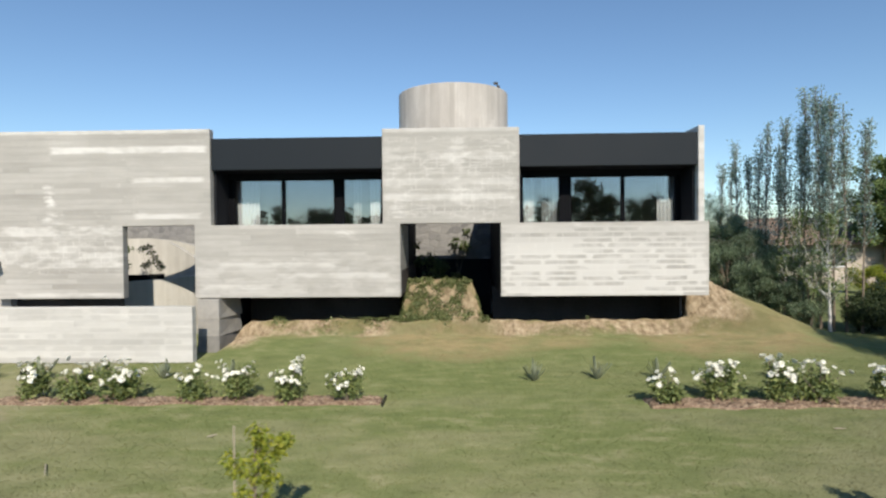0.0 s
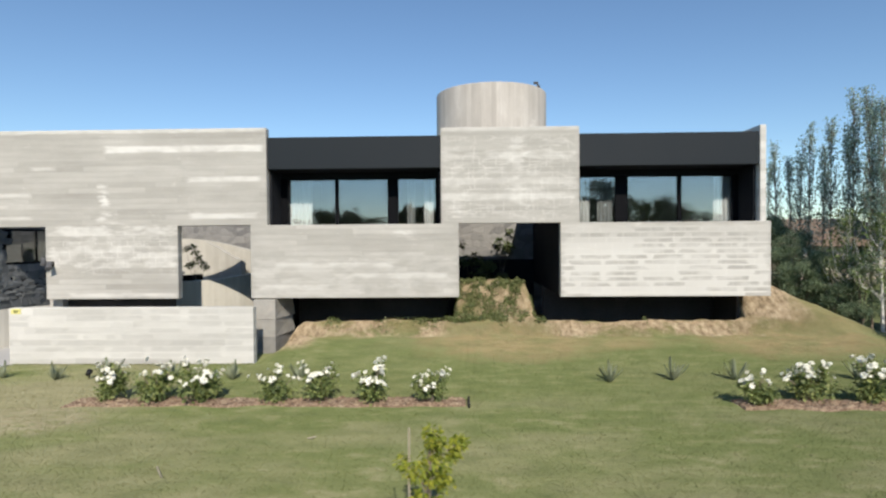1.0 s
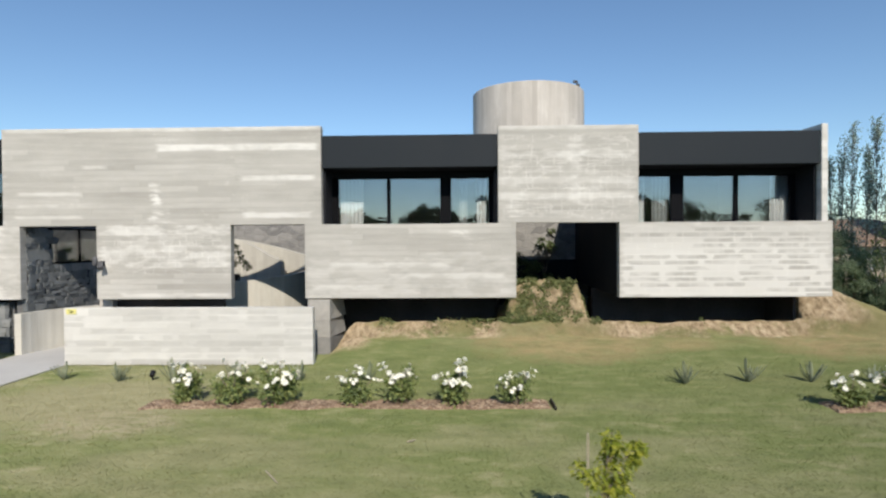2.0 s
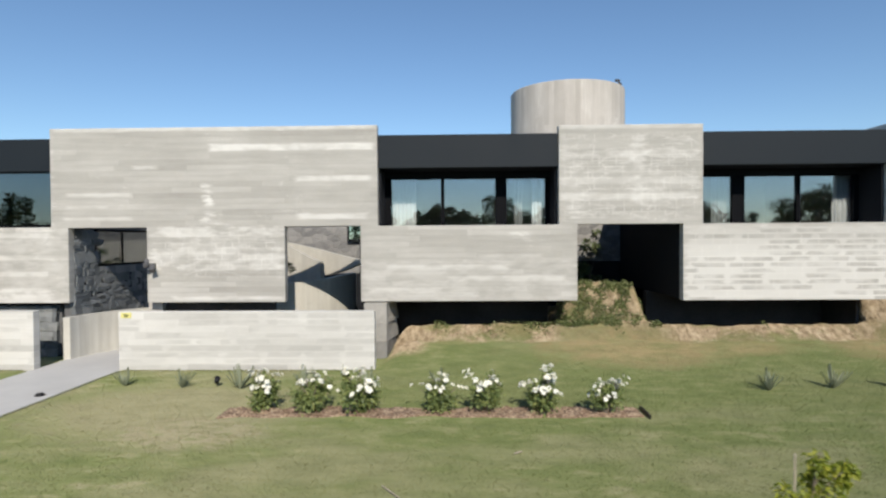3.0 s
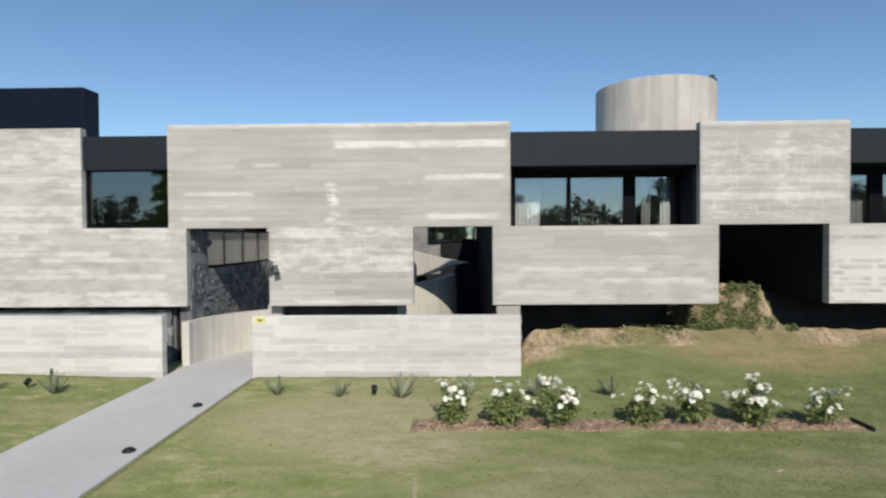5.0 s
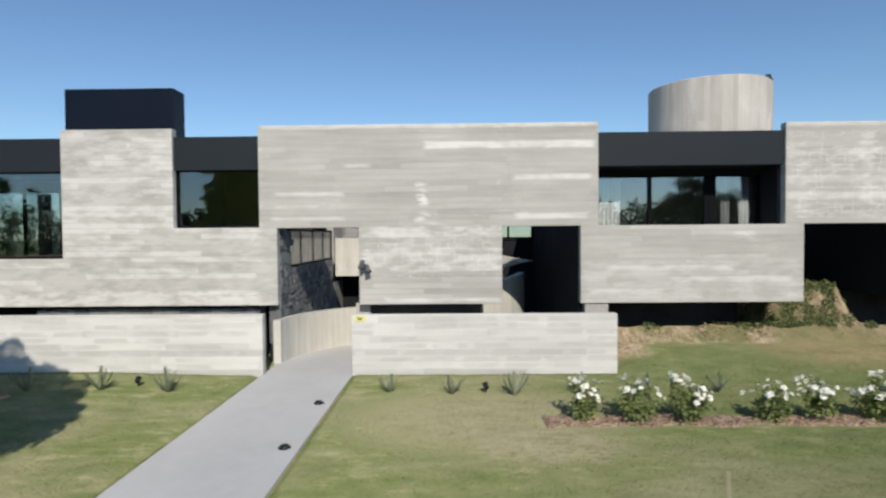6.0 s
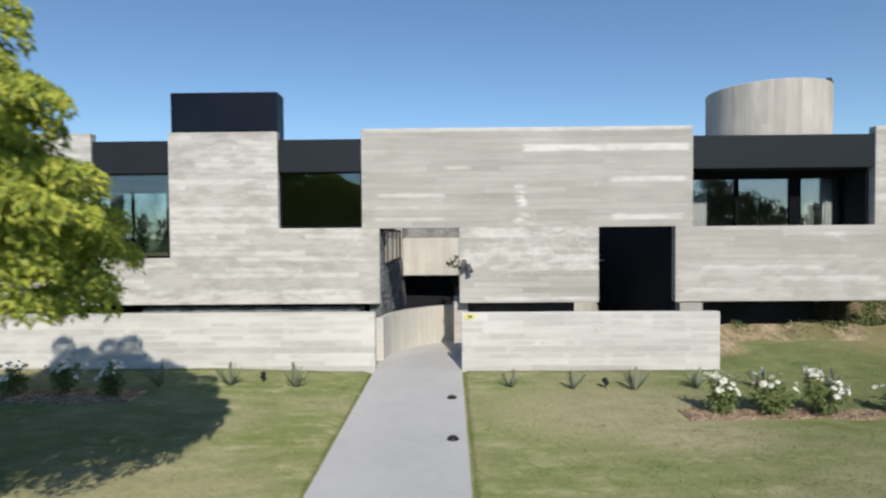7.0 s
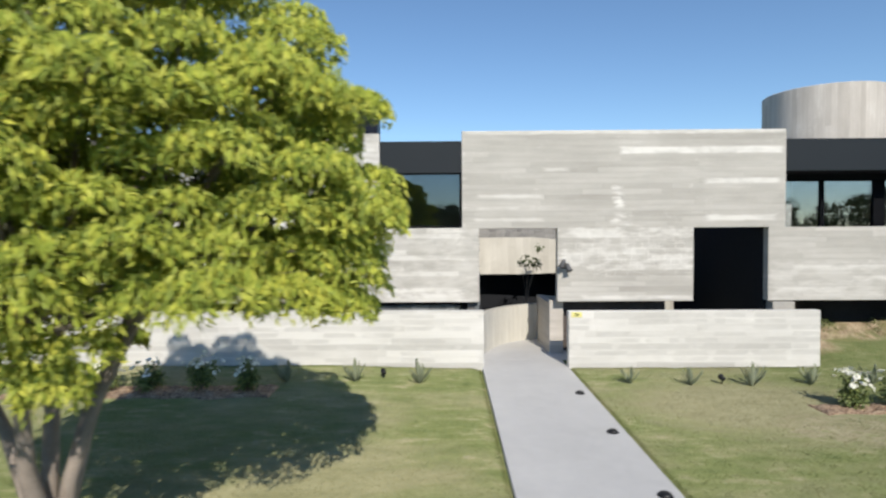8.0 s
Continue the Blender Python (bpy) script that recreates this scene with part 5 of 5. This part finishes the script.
        tubes.append(tube_arrays([a, a.lerp(b, 0.5) + Vector((0, 0, 0.12)), b], [0.03, 0.018, 0.006], 5))
    array_part("trunk", *merge_arrays(tubes), M_TRUNK, tree, "forked pale grey-brown trunk and limbs", True)
    array_part("crown", *spray_arrays(rng, kept, 500, 0.076), L_BIG, tree, "drooping yellow-green leaves")
    return tree


big_tree()


def young_tree(x, y, seed):
    rng = np.random.default_rng(seed)
    tree = base("young_tree", x, y, ground_z(x, y), "thin young tree with yellow-green leaves tied to a stake", "young tree", "young trees")
    clumps = [(0.04, 0.0, 1.04, 0.10), (0.07, 0.03, 0.96, 0.08), (0.23, 0.02, 0.98, 0.075), (0.19, 0.0, 0.90, 0.06), (0.09, -0.03, 0.85, 0.12), (0.02, 0.05, 0.88, 0.08), (-0.16, 0.0, 0.84, 0.085), (-0.08, -0.04, 0.79, 0.10), (0.05, 0.0, 0.74, 0.10), (0.12, 0.05, 0.66, 0.08), (-0.05, -0.04, 0.6, 0.09), (0.06, 0.04, 0.52, 0.08)]
    tubes = [tube_arrays([(0, 0, -0.05), (0.02, 0, 0.4), (0.0, 0.02, 0.75), (0.05, 0, 1.1)], [0.015, 0.013, 0.009, 0.003], 6)]
    for cx, cy, cz, _ in clumps:
        tubes.append(tube_arrays([(0.01, 0, cz - 0.2), (cx * 0.55, cy * 0.55, cz - 0.07), (cx, cy, cz)], [0.006, 0.004, 0.002], 4))
    array_part("trunk", *merge_arrays(tubes), M_BARK, tree)
    array_part("crown", *crown(rng, clumps, 75, 0.05, 0.5, 0.6, 0.8, 0.15), L_YOUNG, tree)
    return tree


def stake(x, y, h, lean, label):
    bm = lathe([(0.008, -0.1), (0.008, h * 0.6), (0.006, h - 0.01), (0.004, h)], 8)
    ob = part("garden_stake", bm, M_STAKE)
    ob.matrix_basis = pose(x, y, 0, lean, lean * 0.6, 0)
    return tagged(ob, label, "stake", "garden stakes")


young_tree(-1.42, 4.15, 5)
young_tree(3.95, 4.1, 6)
stake(-1.55, 4.13, 1.11, 0.5, "thin pale wooden stake beside a young tree")
stake(-6.72, 4.02, 1.21, -1.5, "thin pale wooden stake standing in the lawn")


def shrub(name, x, y, z, radius, height, seed, material, label, category, leaf=0.09, per=130, n=16, group=""):
    rng = np.random.default_rng(seed)
    ob = base(name, x, y, z, label, category, group)
    pts = in_ellipsoid(rng, n, (0, 0, height * 0.52), (radius, radius, height * 0.48), 0.25)
    tubes = [tube_arrays([(0, 0, -0.1), (p[0] * 0.3, p[1] * 0.3, p[2] * 0.55), tuple(p)], [0.022 + 0.012 * radius, 0.014, 0.005], 5) for p in pts[::2]]
    array_part("stem", *merge_arrays(tubes), M_BARK, ob)
    array_part("foliage", *crown(rng, [(*p, rng.uniform(0.3, 0.5) * radius) for p in pts], per, leaf, 0.5, 0.3, 0.8, 0.2), material, ob)
    return ob


sparse = base("court_shrub", -10.35, 16.9, 0.0, "sparse small shrub with dark leaves in the court", "shrub", "court shrubs")
srng = np.random.default_rng(31)
sp = [(-0.15, 0.0, 1.80), (0.10, 0.05, 1.74), (0.02, 0.1, 1.95), (0.26, 0.0, 1.86), (0.34, 0.0, 1.72), (0.38, 0.05, 2.25)]
array_part("stem", *merge_arrays([tube_arrays([(0, 0, 0), (p[0] * 0.2, 0, 1.0), p], [0.009, 0.006, 0.003], 5) for p in sp]), M_BARK, sparse)
array_part("foliage", *crown(srng, [(*p, 0.16) for p in sp], 26, 0.12, 0.5, 0.4, 0.8, 0.2), L_SHRUB, sparse)
light = base("court_shrub", -8.30, 15.3, 0.0, "small sparse shrub with grey-green leaves in the court", "shrub", "court shrubs")
lp = [(-0.12, 0.0, 1.86), (0.12, 0.05, 1.88), (0.0, 0.1, 2.02), (0.22, 0.0, 1.74), (-0.22, 0.0, 1.80), (-0.30, 0.0, 2.24), (-0.16, 0.05, 2.30), (-0.06, 0.0, 2.18)]
array_part("stem", *merge_arrays([tube_arrays([(0, 0, 0), (q[0] * 0.2, 0, 1.2), q], [0.009, 0.006, 0.003], 5) for q in lp]), M_BARK, light)
array_part("foliage", *crown(srng, [(*q, 0.13) for q in lp], 30, 0.095, 0.5, 0.4, 0.8, 0.2), L_SHRUB, light)
copy_thing(sparse, pose(0.05, 16.6, 0.45, 0, 0, 40))
copy_thing(sparse, pose(-0.75, 16.2, 0.05, 0, 0, 200))


shrub("court_bush", -0.45, 15.4, 0.3, 0.62, 1.55, 262, L_SHRUB, "dark leafy bush in the shaded narrow court", "bush", 0.09, 120, 18)


def poplar(x, y, height, seed, spread=0.34, dense=1.0, foot=0.035, bark=None, start=0.13, leaves=None):
    """A slender poplar: many thin limbs that climb close to the stem, loosely set with small leaves."""
    rng = np.random.default_rng(seed)
    ob = base("poplar", x, y, ground_z(x, y), "slender upright grey-green poplar in a row", "tree", "poplar row")
    lean = rng.uniform(-0.15, 0.15)
    path = [(0, 0, -0.1), (lean * 0.3, 0, height * 0.4), (lean, 0, height)]
    tubes = [tube_arrays(path, [foot, foot * 0.57, 0.004], 6)]
    centres, ways = [], []
    for k in range(int(44 * height / 6 * dense)):
        t, a = rng.uniform(start, 0.93), rng.uniform(0, 2 * math.pi)
        reach = spread * (1.15 - t) * rng.uniform(0.45, 1.15) + 0.03
        rise = min(rng.uniform(0.5, 1.1), height * (1.02 - t))
        foot_ = np.array((lean * t, 0, height * t))
        tip = foot_ + (reach * math.cos(a), reach * math.sin(a), rise)
        knee = foot_ + (0.75 * reach * math.cos(a), 0.75 * reach * math.sin(a), rise * 0.4)
        tubes.append(tube_arrays([tuple(foot_), tuple(knee), tuple(tip)], [0.010, 0.006, 0.002], 4))
        m = int(rng.uniform(18, 36))
        u = rng.uniform(0.15, 1.04, (m, 1))
        line = np.where(u < 0.5, foot_ + (knee - foot_) * u * 2, knee + (tip - knee) * (u - 0.5) * 2)
        centres.append(line + rng.normal(size=(m, 3)) * (0.06, 0.06, 0.05))
        ways.append(np.tile((0.4 * math.cos(a), 0.4 * math.sin(a), 0.35), (m, 1)))
    array_part("trunk", *merge_arrays(tubes), bark or M_BARK, ob)
    array_part("crown", *leaf_arrays(rng, np.concatenate(centres), 0.068, 0.75, 0.1, np.concatenate(ways)), leaves or L_POPLAR, ob)
    return ob


# the row runs back along the boundary
prng = random.Random(12)
POPLARS = [(9.55, 20.9, 4.98), (9.5, 20.1, 4.88), (9.45, 19.3, 5.48), (9.5, 18.6, 4.88), (9.45, 18.1, 5.38), (9.5, 17.7, 5.78), (9.55, 17.2, 5.08), (9.5, 16.7, 5.68), (9.6, 16.2, 5.48), (9.5, 15.75, 6.33), (9.7, 15.4, 5.88), (9.55, 15.1, 6.13), (9.7, 14.8, 5.88), (9.95, 14.7, 5.68), (10.2, 14.5, 5.18)]
for i, (x, y, h) in enumerate(POPLARS):
    poplar(x, y, h, 100 + i, prng.uniform(0.24, 0.34), 1.2 if h > 5.8 else 1.05, start=0.40 if y < 17.5 else 0.30)
for x, y, h in ((9.5, 14.65, 2.9), (9.3, 15.5, 3.0)):
    poplar(x, y, h, 170 + int(h), 0.8, 2.6, 0.05, M_PALEBARK, 0.25, L_GARDEN)
HEDGE = [(9.2, 15.0, 0.55, 2.0), (9.0, 15.7, 0.6, 2.15), (9.15, 16.4, 0.65, 2.2), (8.9, 17.1, 0.65, 2.4), (9.2, 17.8, 0.7, 2.9), (8.9, 18.5, 0.7, 3.2), (9.1, 19.3, 0.75, 3.6), (9.0, 20.1, 0.8, 3.8), (9.1, 21.0, 0.9, 3.9), (8.5, 16.3, 0.55, 1.9), (8.3, 17.6, 0.7, 2.2), (8.2, 19.0, 0.8, 2.6)]
for i, (x, y, r, h) in enumerate(HEDGE):
    shrub("hedge_shrub", x, y, ground_z(x, y) - 0.05, r, h, 200 + i, L_HEDGE, "dense dark green shrub in the boundary hedge", "shrub", 0.05, 330, 28, "boundary hedge")
for i, (x, y, r, h) in enumerate([(10.95, 14.3, 1.0, 1.1), (13.2, 15.3, 1.1, 1.4), (14.6, 15.6, 1.1, 1.35)]):
    shrub("round_bush", x, y, 0, r, h, 240 + i, L_DARK if i < 1 else L_HEDGE, "rounded clipped dark green bush on the lawn", "bush", 0.085, 420, 34, "clipped bushes")


def broad_tree(x, y, height, radius, seed, leaf=0.28, per=150, n=60, group="far trees", label="broad dark green tree in the distance", material=None):
    rng = np.random.default_rng(seed)
    ob = base("broad_tree", x, y, 0, label, "tree", group)
    pts = in_ellipsoid(rng, n, (0, 0, height * 0.60), (radius, radius, height * 0.40), 0.3)
    tubes = [tube_arrays([(0, 0, -0.2), (0.05, 0, height * 0.3), (0, 0.1, height * 0.7)], [0.04 * height, 0.03 * height, 0.01 * height], 8)]
    tubes += [tube_arrays([(0.03, 0, height * 0.3), tuple(p)], [0.012 * height, 0.003 * height], 4) for p in pts[::3]]
    array_part("trunk", *merge_arrays(tubes), M_BARK, ob)
    array_part("crown", *crown(rng, [(*p, rng.uniform(0.2, 0.36) * radius) for p in pts], per, leaf, 0.6, 0.3, 0.75, 0.2), material or L_FAR, ob)
    return ob


broad_tree(21.6, 29.0, 6.7, 1.9, 301, 0.15, 330, 70, label="tall feathery light green tree beyond the hedge", material=L_GARDEN)
broad_tree(26.0, 33.0, 6.0, 2.6, 302, 0.22, 200, 50, material=L_SHRUB)
shrub("garden_tree", 10.1, 9.9, 0, 1.45, 3.1, 260, L_SHRUB, "leafy garden tree that shades the lawn edge", "tree", 0.1, 330, 44)
broad_tree(-8.0, 42.0, 6.0, 2.3, 303, 0.2, 260, 60, label="dark green tree behind the house", material=L_DARK)
# trees across the street, mirrored in the windows
FAR = [(-4.0, -17.0, 5.0, 2.2), (9.0, -15.0, 6.4, 2.6), (3.5, -30.0, 5.2, 3.0), (-12.0, -26.0, 5.2, 3.0), (-22.0, -18.0, 6.8, 3.0), (-31.0, -24.0, 4.6, 2.6), (17.0, -26.0, 6.5, 3.4), (26.0, -22.0, 6.8, 3.2), (-44.0, -22.0, 8.0, 3.6), (-16.5, -9.0, 5.6, 2.4)]
for i, (x, y, h, r) in enumerate(FAR):
    broad_tree(x * 1.15, y * 1.25, h * 1.06, r * 1.1, 320 + i, 0.26, 170, 46, "trees across the street", "broad leafy tree across the street")


def woodland(name, arc, seed, dist, height, label):
    """A belt of far woods as one leafy mass with an uneven top."""
    rng = np.random.default_rng(seed)
    clumps = []
    for a in np.arange(arc[0], arc[1], 0.9):
        d = dist * rng.uniform(0.9, 1.15)
        h = height * (0.55 + 0.45 * abs(noise.noise(Vector((a * 0.11, seed, 0)))) * 2 + rng.uniform(-0.12, 0.18))
        for z in np.arange(0.6, max(h, 1.0), 1.4):
            clumps.append((d * math.sin(radians(a)), d * math.cos(radians(a)), z, rng.uniform(1.0, 1.7)))
    vs, fs = crown(rng, clumps, 80, 0.6, 0.7, 0.2, 0.9, 0.1)
    return tagged(array_part(name, vs, fs, L_FAR), label, "woods", kind="stuff")


woodland("far_woods", (28, 75), 41, 95, 5.0, "dark belt of distant trees behind the gardens")
woodland("far_woods", (-75, -1), 42, 120, 8.0, "dark belt of distant trees behind the house")
woodland("far_woods", (75, 285), 43, 85, 10.0, "dark belt of distant trees across the road")

# ---- neighbours at the boundary ----
shrub("golden_bush", 17.2, 24.0, 0, 0.75, 1.15, 270, L_YOUNG, "low golden-green bush in the next garden", "bush", 0.09, 220, 16)
table = base("garden_table", 21.8, 30.0, 0, "white garden table in the next garden", "table")
part("tabletop", box((-0.6, 0.6, -0.4, 0.4, 0.70, 0.76)), M_WHITE, table, bevel=0.01)
for lx, ly in ((-0.52, -0.32), (0.52, -0.32), (-0.52, 0.32), (0.52, 0.32)):
    part("leg", box((lx - 0.03, lx + 0.03, ly - 0.03, ly + 0.03, 0.0, 0.70)), M_WHITE, table)
for sx, sy, sr, sl in ((-4.35, 5.95, 35, 0.2), (4.9, 7.3, 80, 0.07), (-3.0, 7.0, 120, 0.06)):
    twig = part("fallen_twig", lathe([(0.006, -sl), (0.008, 0.0), (0.004, sl)], 6), M_STAKE)
    twig.matrix_basis = pose(sx, sy, ground_z(sx, sy) + 0.03, 88, 0, sr)
    tagged(twig, "pale dry twig lying on the lawn", "twig", "fallen twigs")
neigh = base("neighbour_house", 19.0, 33.0, 0, "low cream house with a brown tiled hip roof", "house")
part("wall", box((-5, 5, -3.5, 3.5, 0, 2.2)), M_PLASTER, neigh)
bm = bmesh.new()
rv = [bm.verts.new(v) for v in ((-5.6, -4.1, 2.0), (5.6, -4.1, 2.0), (5.6, 4.1, 2.0), (-5.6, 4.1, 2.0), (-2.2, 0, 3.5), (2.2, 0, 3.5))]
for f in ((0, 1, 5, 4), (1, 2, 5), (2, 3, 4, 5), (3, 0, 4), (3, 2, 1, 0)):
    bm.faces.new([rv[i] for i in f])
part("roof", bm, M_TILE, neigh, "brown tiled hip roof")
for x in (-3.2, 0.2, 3.4):
    w = part("window", box((x - 0.6, x + 0.6, -3.53, -3.5, 0.9, 2.1)), M_GLASS_DARK, neigh)
    part("frame", box((x - 0.66, x - 0.6, -3.56, -3.5, 0.84, 2.16), (x + 0.6, x + 0.66, -3.56, -3.5, 0.84, 2.16), (x - 0.6, x + 0.6, -3.56, -3.5, 2.1, 2.16), (x - 0.6, x + 0.6, -3.56, -3.5, 0.84, 0.9)), M_WHITE, w)
post = base("fence_post", 9.75, 15.0, 0, "dark wooden fence post at the garden boundary", "fence post", "boundary fence")
part("shaft", box((-0.035, 0.035, -0.035, 0.035, -0.2, 0.95)), M_LAMP, post, bevel=0.006)
part("cap", box((-0.045, 0.045, -0.045, 0.045, 0.95, 0.97)), M_LAMP, post)
for k in range(1, 7):
    copy_thing(post, pose(9.75 + 0.1 * k, 15.0 + 2.0 * k, 0))

# ---- creeper on the ridge and the edge of the bank ----
irng = np.random.default_rng(55)
ic = []
for _ in range(13000):
    x, y = irng.uniform(-1.5, 0.8), 12.95 + 0.95 * irng.uniform()
    if noise.noise(Vector((x * 3.4, y * 3.4, ground_z(x, y) * 3.0))) + irng.normal() * 0.12 > -0.12 + 0.35 * step(x, 0.15, 0.5):
        ic.append((x, y, ground_z(x, y) + irng.uniform(0.01, 0.09)))
for _ in range(5200):
    x = irng.uniform(-4.6, 5.2)
    y = 13.0 + irng.normal() * 0.09
    if noise.noise(Vector((x * 1.3, 3.0, 2.0))) > 0.10 + 0.12 * irng.normal() and (-3.2 < x < -1.4 or noise.noise(Vector((x * 2.1, 9.0, 2.0))) > 0.15):
        ic.append((x, y, ground_z(x, y) + irng.uniform(0.0, 0.08)))
iv, if_ = leaf_arrays(irng, np.array(ic), 0.046, 0.75, 0.2)
tagged(array_part("creeper", iv, if_, L_IVY), "low green creeper on the sandy ridge under the house", "creeper", kind="stuff")

# ---- grass blades on the near lawn ----
grng = np.random.default_rng(9)
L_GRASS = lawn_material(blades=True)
bx, by = grng.uniform(-20.5, 10.5, 400000), 3.6 + 9.4 * grng.uniform(0, 1, 400000) ** 1.2
ok = ~((bx > -12.05) & (bx < -10.23))
ok &= ~((by > 8.26) & (by < 8.84) & (((bx > -7.2) & (bx < -1.0)) | (bx > 2.8)))
ok &= ~((by > 11.2) & (bx < -5.2))
ok &= grng.uniform(0, 1, len(by)) > np.clip((by - 11.4) / 1.3, 0, 1)
bx, by = bx[ok], by[ok]
ex = np.concatenate((-10.25 + np.abs(grng.normal(size=2600)) * 0.03, -12.03 - np.abs(grng.normal(size=2600)) * 0.03, grng.uniform(-10.2, -5.3, 2600), grng.uniform(-19.0, -12.05, 3200)))
ey = np.concatenate((grng.uniform(4.2, 11.2, 5200), 11.255 - np.abs(grng.normal(size=5800)) * 0.03))
bx, by = np.concatenate((bx, ex)), np.concatenate((by, ey))
heights = np.array(gv)[:, 2].reshape(len(gy), len(gx))
ix, iy = np.searchsorted(gx, bx) - 1, np.searchsorted(gy, by) - 1
ax_, ay_ = np.array(gx), np.array(gy)
fx, fy = (bx - ax_[ix]) / (ax_[ix + 1] - ax_[ix]), (by - ay_[iy]) / (ay_[iy + 1] - ay_[iy])
bz = (heights[iy, ix] * (1 - fx) + heights[iy, ix + 1] * fx) * (1 - fy) + (heights[iy + 1, ix] * (1 - fx) + heights[iy + 1, ix + 1] * fx) * fy
bh = grng.uniform(0.008, 0.02, len(bx))
bh[-len(ex):] *= 1.4
ang = grng.uniform(0, 2 * np.pi, len(bx))
lean = grng.normal(size=(len(bx), 2)) * 0.016
dx, dy = np.cos(ang) * 0.005, np.sin(ang) * 0.005
gvs = np.stack((np.stack((bx - dx, by - dy, bz - 0.004), 1), np.stack((bx + dx, by + dy, bz - 0.004), 1), np.stack((bx + lean[:, 0], by + lean[:, 1], bz + bh), 1)), 1).reshape(-1, 3)
tagged(array_part("grass", gvs, np.arange(len(gvs)).reshape(-1, 3), L_GRASS), "short mown grass blades over the lawn", "grass", kind="stuff")

# ---- stones of the rubble walls ----
MESHES = [stone_mesh(k) for k in range(8)]
for me in MESHES:
    me.materials.append(M_STONE)
rs = random.Random(3)
stones(passage, (-0.04, 0.02, 0.0), (0, 1), 5.2, 2.79, rs, MESHES, (0.26, 0.175), lambda u, z: z < 1.88 or u < 0.79)
stones(under, (0.0, 0.0, 0.0), (1, 0), 4.75, 1.1, rs, MESHES, (0.27, 0.19))
